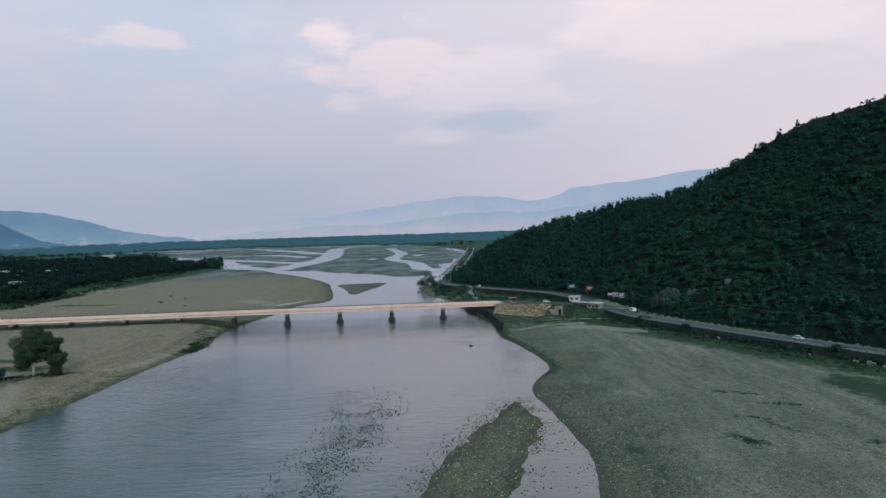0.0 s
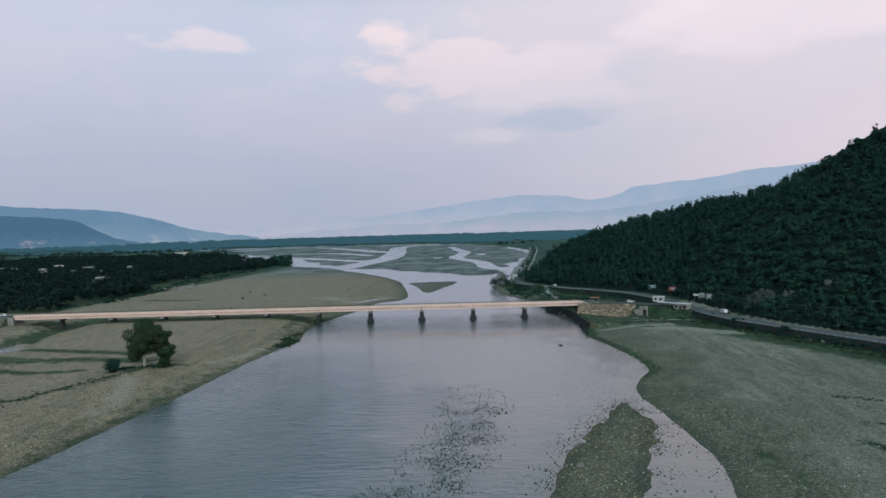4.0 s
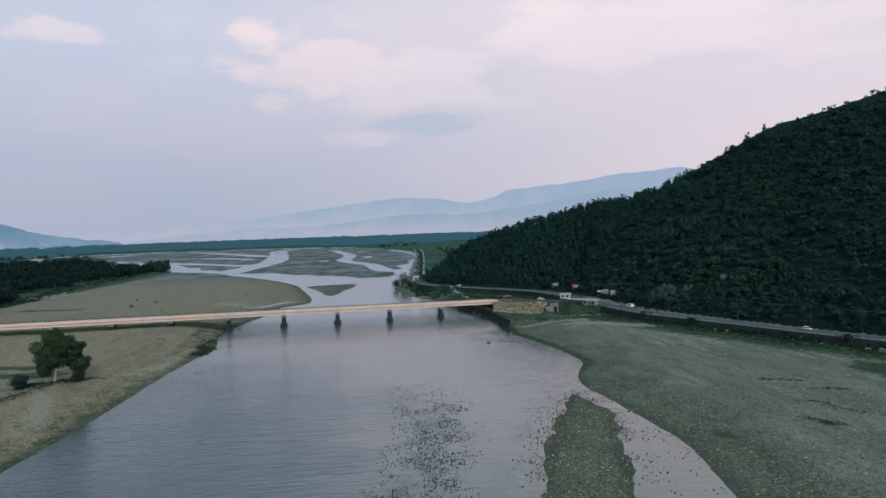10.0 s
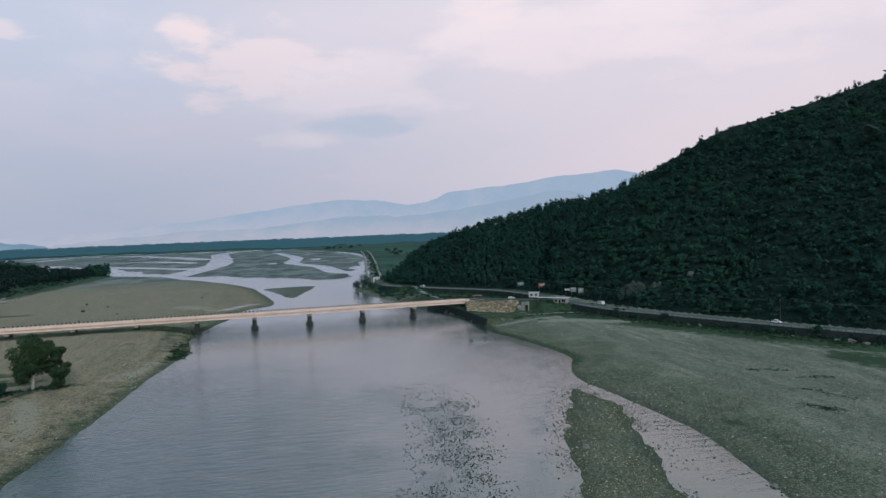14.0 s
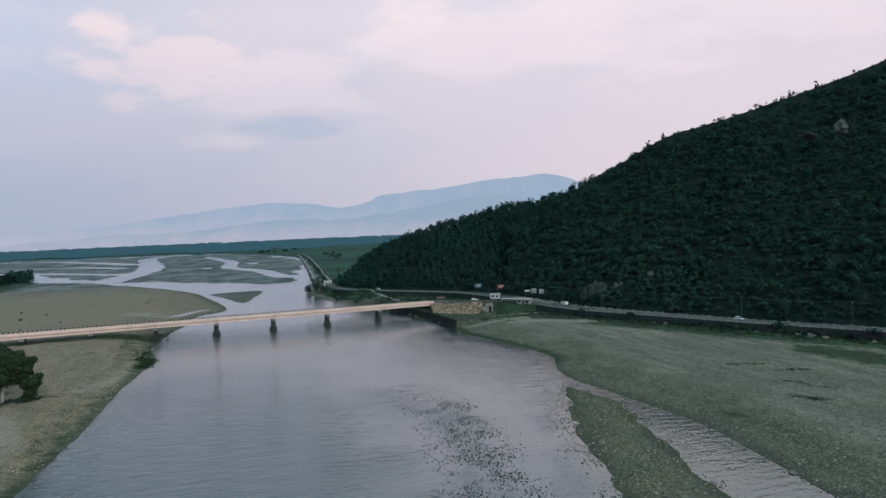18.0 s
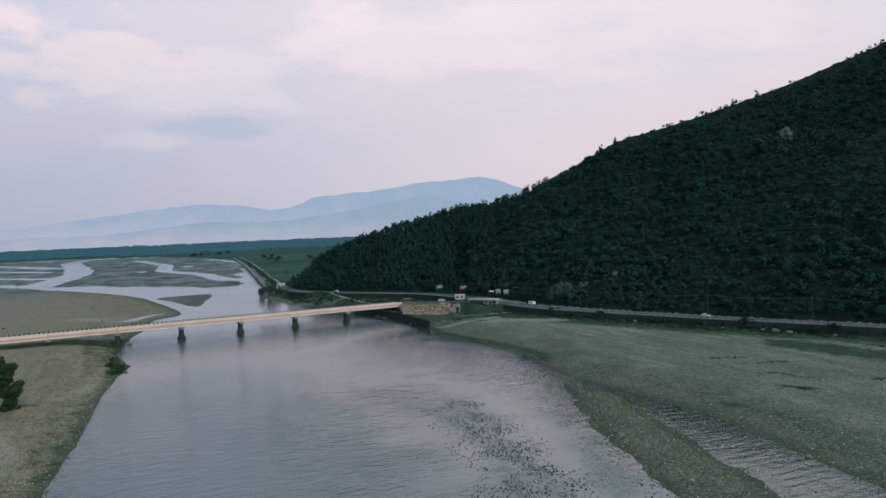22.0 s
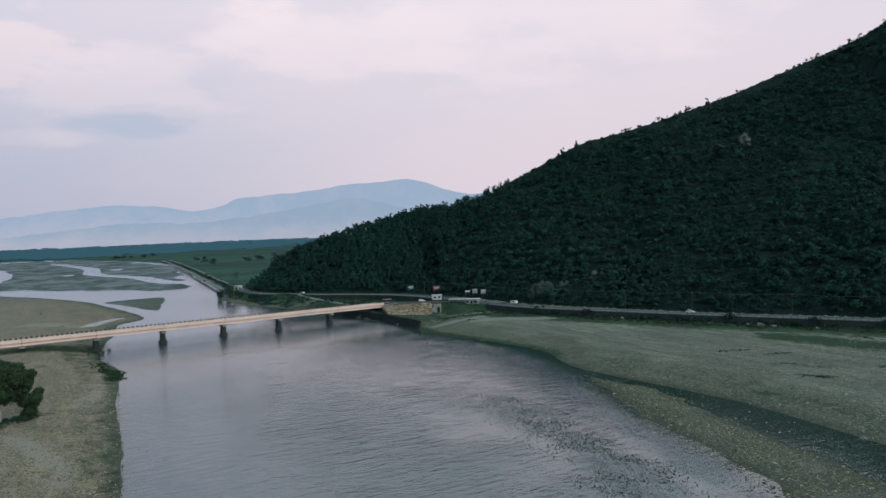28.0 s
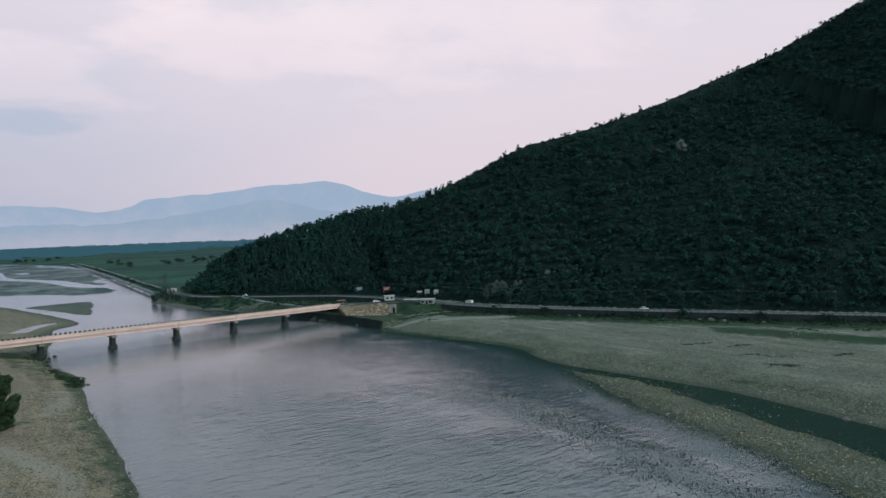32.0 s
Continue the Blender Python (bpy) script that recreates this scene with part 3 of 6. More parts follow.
def ground_height(x, y):
    x, y = np.asarray(x, float), np.asarray(y, float)
    h, left, right, bars = land_height(x, y)
    dr, s, side = near_line(x, y, ROAD)
    level = np.where(y > 700, 3.0, ROAD_Z)
    bank = np.where(side > 0, level - np.clip(dr - 4.3, 0, 9) * 3.2, level)
    h = np.where((right > 0) & (dr < 16), np.maximum(h, bank - 0.12), h)
    # the built-up ground between the bridge and the road
    ax = np.maximum.reduce([36.0 - x, x - 92.0, np.zeros_like(x)])
    ay = np.maximum.reduce([np.where(x < 70, 398.0, 394.0) - y, y - 412.0, np.zeros_like(x)])
    ramp = BRIDGE_Z - 0.35 - np.clip((x - 36) / 54, 0, 1) * (BRIDGE_Z - 0.35 - ROAD_Z)
    fill = ramp - np.hypot(ax, ay) * np.where(y < 400, np.where(x < 70, 0.80, 0.45), 0.6)
    h = np.where(right > -2, np.maximum(h, np.where(right > 4, fill, -9)), h)
    pool = near_line(x, y, np.array([(-247, 296), (-256, 316), (-262, 330)]))[0]
    gully = near_line(x, y, np.array([(-262, 330), (-265, 360), (-270, 412), (-276, 450)]))[0]
    h = np.where(left > 20, np.minimum(h, np.maximum(-0.4, -0.4 + (pool - 5) * 0.35)), h)
    h = np.where(left > 20, np.minimum(h, np.maximum(0.8, 0.8 + (gully - 5) * 0.3)), h)
    inlet = near_line(x, y, np.array([(-123, 503), (-114, 524), (-104, 537)]))[0]
    h = np.where(left > -2, np.minimum(h, np.maximum(-0.4, -0.4 + (inlet - 3) * 0.2)), h)
    shed = 5.0 - np.maximum(np.hypot(x - 85, y - 388) - 9, 0) * 0.42
    h = np.where(right > 5, np.maximum(h, shed), h)
    notch = 0.5 + np.clip(np.abs(x - 65.5) - 3.2, 0, 9) * 0.8
    h = np.where((np.abs(x - 65.5) < 9) & (y < 399.4) & (y > 374), np.minimum(h, notch), h)
    berm = 3.95 - np.clip(x - 31, 0, 99) * 0.145 - np.clip(354.5 - y, 0, 99) * 0.8
    h = np.where((x > np.interp(y, [348, 392, 440], [26.9, 24.0, 12.5]) + 1.7) & (x < 62) & (y > 348) & (y < 412), np.maximum(h, berm), h)
    bund = 6.3 - np.clip(near_line(x, y, UPPER_BUND)[0] - 2.0, 0, 20) * 0.5
    h = np.where(right > 0, np.maximum(h, bund), h)
    h = h + valley_rise(x, y)
    hh, _ = hill_height(x, y)
    return np.maximum(h, hh)


def spaced(lo, a, b, hi, fine, grow):
    """Grid lines: fine from a to b, widening outwards."""
    mid = list(np.arange(a, b + 0.01, fine))
    step, v = fine, b
    while v < hi:
        step *= grow
        v += step
        mid.append(min(v, hi))
    step, v = fine, a
    while v > lo:
        step *= grow
        v -= step
        mid.insert(0, max(v, lo))
    return np.array(mid)


# ---- ground ----
gx, gy = spaced(-4600, -170, 200, 4600, 1.7, 1.035), spaced(-500, 90, 450, 4960, 1.8, 1.02)
X, Y = np.meshgrid(gx, gy, indexing="ij")
Z = ground_height(X, Y)
nx, ny = X.shape
idx = np.arange(nx * ny).reshape(nx, ny)
quads = np.stack([idx[:-1, :-1], idx[1:, :-1], idx[1:, 1:], idx[:-1, 1:]], -1).reshape(-1, 4)
me = mesh_of("ground", np.stack([X, Y, Z], -1).reshape(-1, 3), quads, True)
me.materials.append(M_GROUND)
me.materials.append(M_HILL)
_, left, right, bars = land_height(X, Y)
dr, _, rside = near_line(X, Y, ROAD)
hh, fside = hill_height(X, Y)
shore = np.maximum.reduce([left, right, bars])
grass = np.zeros_like(X)
lee = (right > 0) & (rside > 0)
grass = np.maximum(grass, np.where(lee & (Y < 420), soft_step(dr, 36, 14) * 1.15, 0))
# right shore rim: green shallows with the hill's reflection put into the turf colour
grass = np.maximum(grass, np.where((right > -2) & (right < 9) & (Y > 222) & (Y < 350), soft_step(right, 8, 2) * 0.8 * soft_step(Y, 222, 250), 0))
grass = np.maximum(grass, np.where((left > 0) & (left < 30) & (Y < 330), soft_step(left, 28, 0) * 0.5, 0))
grass = np.maximum(grass, np.where(lee & (Y > 330) & (Y < 480), soft_step(Y, 335, 362) * 0.75, 0))
grass = np.maximum(grass, np.where((right > 0) & (Y > 430), soft_step(right, 2, 14) * 0.95, 0))
grass = np.maximum(grass, np.where(left > 0, soft_step(X, -322, -340) * soft_step(Y, 400, 480), 0))
grass = np.maximum(grass, np.where((left > 0) & (Y < 420), soft_step(X, -175, -260) * 0.36, 0))
grass = np.maximum(grass, np.where((left > 0) & (left < 15) & (Y > 325) & (Y < 470), 0.5, 0))
# under the bridge: greenery plus the deck's shade, put into the turf colour
grass = np.maximum(grass, np.where((left > 0) & (X > -290), soft_step(np.abs(Y - bridge_y(X) - 3), 15, 6) * 0.85, 0))
grass = np.maximum(grass, np.where((Y > 2500) | ((left > 0) & (X < -520)), 1.0, 0))
warm = np.where(left > 0, soft_step(Y, 440, 380) * soft_step(left, -2, 6), 0)
warm = np.maximum(warm, np.where((left > 0) & (Y > 400), soft_step(Y, 1000, 700) * soft_step(left, 2, 14) * 0.75, 0))
wet = soft_step(shore, 5, 0.5) * np.where(Y < 480, 0.8, 0.5)
zone = me.color_attributes.new("zone", "FLOAT_COLOR", "POINT")
zone.data.foreach_set("color", np.stack([grass, warm, wet, np.ones_like(X)], -1).astype(np.float32).ravel())
inl = me.attributes.new("inland", "FLOAT", "POINT")
inl.data.foreach_set("value", np.clip(np.where(right > 0, right / 42, np.where(left > 0, left / 70, 0.2)), 0, 1).astype(np.float32).ravel())
# how far the haze colour replaces the gravel, growing with distance
silt_haze = np.where(fside > 0, soft_step(Y, 560, 760), 0) * np.where(left > 0, soft_step(Y, 700, 1000), 1)
fld = np.where((right > 6) & (fside > 0), soft_step(Y, 690, 760), 0)
fld = np.maximum(fld, np.where((left > 0) & (X < -380), soft_step(Y, 1150, 1300), 0))
fld = np.maximum(fld, soft_step(Y, 2450, 2650))
gl = near_line(X, Y, np.array([(-262, 330), (-265, 360), (-270, 412), (-276, 450)]))[0]
grass = np.maximum(grass, np.where(left > 0, soft_step(gl, 16, 6) * 0.9, 0))
# the strip from (-150, 249) is the trees' shadow, put in as grass
for strip, w in (([(-240, 258), (-209, 262), (-185, 266), (-158, 262)], 7), ([(-222, 250), (-189, 238), (-172, 242)], 4), ([(-230, 290), (-198, 284), (-168, 278)], 5),
                 ([(-176, 184), (-163, 201), (-156, 220), (-153, 232), (-150, 245)], 3.2), ([(-150, 249), (-145, 253), (-139, 257)], 3.5), ([(-300, 534), (-278, 531), (-258, 528)], 6), ([(-118, 312), (-117, 322), (-119, 334)], 5), ([(-210, 215), (-190, 205), (-178, 200)], 4),
                 ([(-255, 275), (-225, 270), (-200, 262)], 5), ([(66.5, 161), (68, 156), (70, 153)], 2.4), ([(79, 201), (84, 199), (88, 197)], 2.0), ([(79, 171), (82, 161)], 1.6),
                 ([(86, 187), (94, 183)], 1.6), ([(94, 152), (100, 149)], 2.2), ([(43, 158), (43, 147), (42, 134)], 3.6), ([(124, 208), (126, 193), (127, 180), (130, 165), (138, 148)], 11)):
    ds = near_line(X, Y, np.array(strip, float))[0]
    grass = np.maximum(grass, soft_step(ds, w * 1.7, 0) * (0.5 if w == 3.6 else 1.15 if w > 10 else 0.88 if w >= 4 else 0.72))
me.color_attributes["zone"].data.foreach_set("color", np.stack([grass, warm, wet, np.ones_like(X)], -1).astype(np.float32).ravel())
dry = np.zeros_like(X)
for strip, w in (([(-146, 229), (-141, 219), (-135, 201), (-136, 192)], 3.2), ([(-150, 522), (-138, 510), (-128, 500)], 9), ([(-131, 268), (-127, 282), (-124, 300)], 3.5),
                 ([(-250, 262), (-232, 245), (-205, 232)], 7), ([(-345, 655), (-330, 672), (-322, 690)], 9), ([(60, 340), (78, 332), (92, 318)], 7), ([(36, 344), (52, 347), (70, 352)], 3),
                 ([(58, 366), (76, 366), (98, 362)], 2.5)):
    ds = near_line(X, Y, np.array(strip, float))[0] + (fog(X, Y, 6, 3) - 0.5) * w * 1.6
    dry = np.maximum(dry, soft_step(ds, w * 1.2, w * 0.3))
grass = grass * (1 - 0.8 * dry)
me.color_attributes["zone"].data.foreach_set("color", np.stack([grass, warm, wet * (1 - dry), np.ones_like(X)], -1).astype(np.float32).ravel())
for nm, val in (("silt_haze", silt_haze), ("field", fld), ("dry", dry)):
    at_ = me.attributes.new(nm, "FLOAT", "POINT")
    at_.data.foreach_set("value", val.astype(np.float32).ravel())
on_hill = ((hh > ROAD_Z + 0.4) & (fside < 0))
qh = on_hill[:-1, :-1] | on_hill[1:, 1:] | on_hill[1:, :-1] | on_hill[:-1, 1:]
me.polygons.foreach_set("material_index", qh.astype(np.int32).ravel())
ground = tagged(new("ground", me), "pale gravel river banks, bars and a dark wooded hill", "ground", kind="structure")

# ---- river ----
wx, wy = spaced(-2600, -160, 60, 700, 3.0, 1.06), spaced(-500, 60, 450, 3000, 3.0, 1.05)
WX, WY = np.meshgrid(wx, wy, indexing="ij")
idx = np.arange(WX.size).reshape(WX.shape)
quads = np.stack([idx[:-1, :-1], idx[1:, :-1], idx[1:, 1:], idx[:-1, 1:]], -1).reshape(-1, 4)
me = mesh_of("water", np.stack([WX, WY, 0 * WX], -1).reshape(-1, 3), quads, True)
RIFFLE = curve([(-22, 250), (-23, 222), (-24, 196), (-27, 171), (-28, 154), (-32, 135), (-35, 125), (-50, 60)], 4)
CHUTE = curve([(14, 235), (10, 205), (0, 180), (-10, 150), (-22, 118), (-32, 90), (-45, 50)], 4)
d1 = near_line(WX, WY, RIFFLE)[0]
d2 = near_line(WX, WY, CHUTE)[0]
d3 = near_line(WX, WY, curve([(16, 330), (0, 322), (20, 300), (26, 275), (22, 240)], 4))[0]
nz = fog(WX, WY, 16, 3)
ruffle = soft_step(fog(WX, WY * 0.6, 5, 3), 0.30, 0.62)
rif = np.maximum.reduce([soft_step(d1 + (nz - 0.5) * 9, 11, 1) * 0.75 * soft_step(WY, 250, 165), soft_step(d2 + (nz - 0.5) * 6, 9, 0) * 0.45 * soft_step(WY, 230, 160), soft_step(d3, 8, 1) * 0.25]) * (0.35 + 0.65 * ruffle)
_, wl, wr, wb = land_height(WX, WY)
# the wide band off the right shore is the hill's reflection, put in as shallows
sh = np.maximum.reduce([soft_step(wr, -5, -0.5) * 0.8, soft_step(wr + (fog(WX, WY, 12, 3) - 0.5) * 8, -12, -3) * 0.8 * soft_step(WY, 180, 215) * soft_step(WY, 375, 340), soft_step(wb, -8, 0) * (WY < 400) * 0.9, soft_step(wl, -4, 0) * 0.7,
                        soft_step(d1 + (nz - 0.5) * 9, 13, 2) * 0.16 * soft_step(WY, 265, 200), soft_step(d2, 12, 2) * 0.12 * soft_step(fog(WX, WY, 6, 3), 0.38, 0.62)])
# side channel: shallow, the hill's dark reflection put into its bed colour too
side_channel = (wr < 0) & (WX > 2) & (WY < 205) & (wb < 0) & (WX > 25 - (205 - WY) * 0.33 - 6)
sh = np.maximum(sh, side_channel * 0.85)
rif = np.where(side_channel, 0, rif)
chop = 0.22 + 1.0 * soft_step(WX + (nz - 0.5) * 30, -18, -75) * soft_step(WY, 330, 220) + 0.9 * soft_step(np.abs(WY - 385), 45, 10)
for nm, val in (("riffle", rif), ("shallow", sh), ("chop", chop)):
    a = me.attributes.new(nm, "FLOAT", "POINT")
    a.data.foreach_set("value", val.astype(np.float32).ravel())
me.materials.append(M_WATER)
tagged(new("water", me), "grey silty braided river with shallow riffles", "river", kind="structure")

# ---- foliage ----
def crown_tris(n, lobes, size, seed, flat=1.0):
    """Leaf clumps as single triangles in a few overlapping lobes; lobes are (x, y, z, radius)."""
    r = np.random.RandomState(seed)
    lobes = np.array(lobes, float)
    w = lobes[:, 3] ** 2
    pick = r.choice(len(lobes), n, p=w / w.sum())
    d = r.normal(size=(n, 3))
    d /= np.linalg.norm(d, axis=1, keepdims=True)
    rad = lobes[pick, 3] * (0.55 + 0.5 * r.rand(n) ** 0.6)
    c = lobes[pick, :3] + d * rad[:, None] * np.array([1, 1, flat])
    out = d + r.normal(size=(n, 3)) * 0.34
    out /= np.linalg.norm(out, axis=1, keepdims=True)
    u = np.cross(out, r.normal(size=(n, 3)))
    u /= np.linalg.norm(u, axis=1, keepdims=True)
    w3 = np.cross(out, u)
    turn = np.array([0.0, 2.094, 4.189])[None, :] + r.normal(size=(n, 3)) * 0.25
    a = u[:, None, :] * np.cos(turn)[..., None] + w3[:, None, :] * np.sin(turn)[..., None]
    return c[:, None, :] + a * (size * (0.6 + 0.8 * r.rand(n)))[:, None, None]


def broad_tree(seed, n=78):
    r = np.random.RandomState(seed)
    lobes = [(0, 0, 0.62, 0.30)] + [(*(r.normal(size=2) * 0.17), 0.42 + 0.36 * r.rand(), 0.16 + 0.11 * r.rand()) for _ in range(6)]
    return crown_tris(n, lobes, 0.096, seed + 50)


def pine_tree(seed, n=68):
    r = np.random.RandomState(seed)
    lobes = [(*(r.normal(size=2) * 0.05), 0.30 + 0.62 * k / 6, 0.21 - 0.02 * k + 0.03 * r.rand()) for k in range(7)]
    return crown_tris(n, lobes, 0.085, seed + 90, 0.7)


def shrub(seed, n=32):
    r = np.random.RandomState(seed)
    lobes = [(*(r.normal(size=2) * 0.35), 0.32 + 0.25 * r.rand(), 0.36) for _ in range(4)]
    return crown_tris(n, lobes, 0.21, seed + 130, 0.75)


BROAD = [broad_tree(i) for i in range(7)]
PINES = [pine_tree(i) for i in range(6)]
SHRUBS = [shrub(i) for i in range(6)]
POPLAR = [crown_tris(60, [(0, 0, 0.25 + 0.11 * k, 0.16 - 0.012 * k) for k in range(7)], 0.09, 300 + i) for i in range(4)]


def scatter(name, spots, heights, shapes, material, label, category, widen=1.0, seed=0):
    """Many plants as one mesh; spots are rows of x, y, z."""
    r = np.random.RandomState(seed)
    spots, heights = np.asarray(spots, float), np.asarray(heights, float)
    kind = r.randint(0, len(shapes), len(spots))
    out = []
    for k, shape in enumerate(shapes):
        m = kind == k
        if not m.any():
            continue
        a = r.rand(m.sum()) * 6.283
        h = heights[m][:, None, None]
        w = h * (widen * (0.85 + 0.4 * r.rand(m.sum())))[:, None, None]
        ca, sa = np.cos(a)[:, None, None], np.sin(a)[:, None, None]
        x, y, z = (shape[None, :, :, i] for i in range(3))
        p = np.stack([(x * ca - y * sa) * w, (x * sa + y * ca) * w, z * h], -1) + spots[m][:, None, None, :]
        out.append(p.reshape(-1, 3))
    v = np.concatenate(out)
    me = mesh_of(name, v, np.arange(len(v)).reshape(-1, 3))
    me.materials.append(material)
    return tagged(new(name, me), label, category, kind="stuff")


def seeds(rs, n, x0, x1, y0, y1):
    return rs.rand(n) * (x1 - x0) + x0, rs.rand(n) * (y1 - y0) + y0


rs = np.random.RandomState(3)
# woods on the hill's face: close and tall on the north spur and along the foot, thinner upwards
x, y = seeds(rs, 66000, 5, 720, 60, 690)
h, side = hill_height(x, y)
line = curve(CREST, 3)
dc, s, cs = near_line(x, y, line)
df, _, _ = near_line(x, y, FOOT)
keep = (side < 0) & ((cs < 0) | (dc < 14)) & (h > ROAD_Z + 0.5)
x, y, h, dc, df, s = (v[keep] for v in (x, y, h, dc, df, s))
north = (soft_step(y - 0.75 * x, 350, 490) + (fog(x, y, 30, 3) - 0.5) * 0.5 > rs.rand(len(x))) * 1.0
h = h - np.where((dc < 20) & (x > 180), 1.5, 0.0)
patch = fog(x, y, 55, 3)
open_rock = np.minimum.reduce([np.hypot(x - 276, y - 340), np.hypot(x - 139, y - 338) * 1.8, np.hypot(x - 126, y - 348) * 1.8, np.hypot(x - 115, y - 359) * 1.3])
want = np.where(north > 0.5, 0.95, 0.34 + 0.58 * soft_step(patch, 0.38, 0.62) * soft_step(df, 360, 60))
want *= np.clip(open_rock / 14, 0, 1) ** 2
trees = rs.rand(len(x)) < want * 0.55
hts = np.where(north > 0.5, 5.6 + 4.4 * rs.rand(len(x)) ** 1.5, 2.8 + 4.4 * rs.rand(len(x)) ** 1.5)
hts *= np.where((dc < 12) & (north < 0.5), 0.55, 1.0)
tall = trees & (north > 0.5)
scatter("hill_pine_wood", np.stack([x, y, h - 0.3], -1)[tall], hts[tall], PINES, M_PINE, "dense dark green pines covering the hill's spur", "trees", 1.0, 1)
mixed = trees & (north <= 0.5)
scatter("hill_trees", np.stack([x, y, h - 0.3], -1)[mixed], hts[mixed], BROAD + PINES[:2], M_LEAF, "dark green trees scattered over the steep hillside", "trees", 1.15, 2)
low = ~trees & (rs.rand(len(x)) < 0.92)
scatter("hill_scrub", np.stack([x, y, h - 0.2], -1)[low], (1.0 + 2.0 * rs.rand(len(x)))[low], SHRUBS, M_SCRUB, "low dark green scrub on the hillside", "shrubs", 1.3, 3)

# the village wood beyond the left bank, with clearings in front of the houses
HOUSES = [(-835, 1085, 40, 15, 6.5, -38), (-655, 1035, 42, 13, 7.5, -30), (-618, 905, 13, 9, 5.0, -20), (-500, 800, 18, 9, 4.5, -25),
          (-878, 1800, 34, 14, 9.0, -20), (-578, 1010, 13, 9, 8.0, -35), (-728, 1020, 22, 11, 7.0, -40), (-770, 1120, 14, 10, 8.5, -35),
          (-640, 960, 10, 8, 6.0, -30)]
x, y = seeds(rs, 15000, -1250, -325, 440, 1750)
edge = np.interp(y, [440, 500, 540, 604, 726, 901, 1147, 1300, 1750], [-345, -338, -330, -334, -352, -362, -372, -470, -760])
edge = edge - 30 * soft_step(fog(x, y, 60, 3), 0.45, 0.66) * soft_step(y, 1050, 950)
keep = (x < edge - 3 * rs.rand(len(x))) & (fog(x + 50, y, 45, 3) > 0.33) & ~((y > 1230) & (rs.rand(len(x)) < 0.5)) & (x > -1.05 * y - 60)
for hx, hy, w, d, hh_, a in HOUSES:
    q = np.hypot(hx, hy)
    ux, uy = -(hx + 70) / q, -hy / q
    along = (x - hx) * ux + (y - hy) * uy
    across = np.abs(-(x - hx) * uy + (y - hy) * ux)
    keep &= ~((along > -14) & (along < 40) & (across < w * 0.4))
x, y = x[keep], y[keep]
scatter("village_wood", np.stack([x, y, ground_height(x, y) - 0.3], -1), 3.5 + 9.5 * rs.rand(len(x)) ** 2.2, BROAD, M_WOOD,
        "dense dark green trees round the village", "trees", 1.25, 4)
x, y = seeds(rs, 900, -430, -318, 470, 1150)
edge2 = np.interp(y, [470, 540, 604, 726, 901, 1147], [-332, -322, -327, -344, -354, -364])
m = (x < edge2) & (x > edge2 - 22)
scatter("wood_edge_shrubs", np.stack([x, y, ground_height(x, y) - 0.2], -1)[m], (1.5 + 2.5 * rs.rand(len(x)))[m], SHRUBS, M_SCRUB,
        "scrubby undergrowth along the edge of the wood", "shrubs", 1.2, 5)
x, y = seeds(rs, 260, -390, -368, 1085, 1150)
scatter("poplar_row", np.stack([x[:34], y[:34], ground_height(x, y)[:34] - 0.3], -1), 13 + 7 * rs.rand(34), POPLAR, M_LEAF,
        "dark green poplars at the tip of the wood", "trees", 1.5, 6)
# trees dotted over the plain, growing dense towards the horizon
x, y = seeds(rs, 16000, -3400, 2600, 850, 4800)
_, l2, r2, b2 = land_height(x, y)
belt = fog(x, y * 3, 420, 3)
land = ((np.maximum(l2, r2) > 12) | (y > 2760)) & ((y > 1500) | (x > 60))
m = land & (np.abs(x) < 0.85 * y + 100) & (rs.rand(len(x)) < np.where(y > 2750, 0.35 + 0.9 * soft_step(belt, 0.45, 0.6), 0.9 * soft_step(belt, 0.52, 0.66) * np.where(x > 0, 0.8, 1)))
x, y = x[m], y[m]


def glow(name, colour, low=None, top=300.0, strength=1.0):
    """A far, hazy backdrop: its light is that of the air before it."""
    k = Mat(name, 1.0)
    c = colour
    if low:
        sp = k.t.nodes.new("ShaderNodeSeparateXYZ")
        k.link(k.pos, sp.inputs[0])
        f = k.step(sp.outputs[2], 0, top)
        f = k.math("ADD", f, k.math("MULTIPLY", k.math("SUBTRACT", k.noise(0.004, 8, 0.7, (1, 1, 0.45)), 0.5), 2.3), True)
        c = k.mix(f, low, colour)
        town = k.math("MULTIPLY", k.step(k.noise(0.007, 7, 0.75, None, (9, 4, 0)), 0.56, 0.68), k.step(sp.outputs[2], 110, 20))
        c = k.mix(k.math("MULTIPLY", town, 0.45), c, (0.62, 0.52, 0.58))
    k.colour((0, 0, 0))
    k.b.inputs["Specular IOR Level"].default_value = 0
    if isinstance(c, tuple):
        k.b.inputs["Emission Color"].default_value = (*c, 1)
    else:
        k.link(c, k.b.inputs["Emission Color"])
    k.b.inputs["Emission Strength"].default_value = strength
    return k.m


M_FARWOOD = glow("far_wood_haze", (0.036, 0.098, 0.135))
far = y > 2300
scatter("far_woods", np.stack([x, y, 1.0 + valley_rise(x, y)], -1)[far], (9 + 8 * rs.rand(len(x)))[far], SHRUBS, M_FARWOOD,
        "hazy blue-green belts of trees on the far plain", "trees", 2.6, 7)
M_MIDWOOD = leafy("foliage_plain", (0.020, 0.040, 0.034), (0.030, 0.056, 0.045), (0.040, 0.066, 0.050))
near_ = ~far
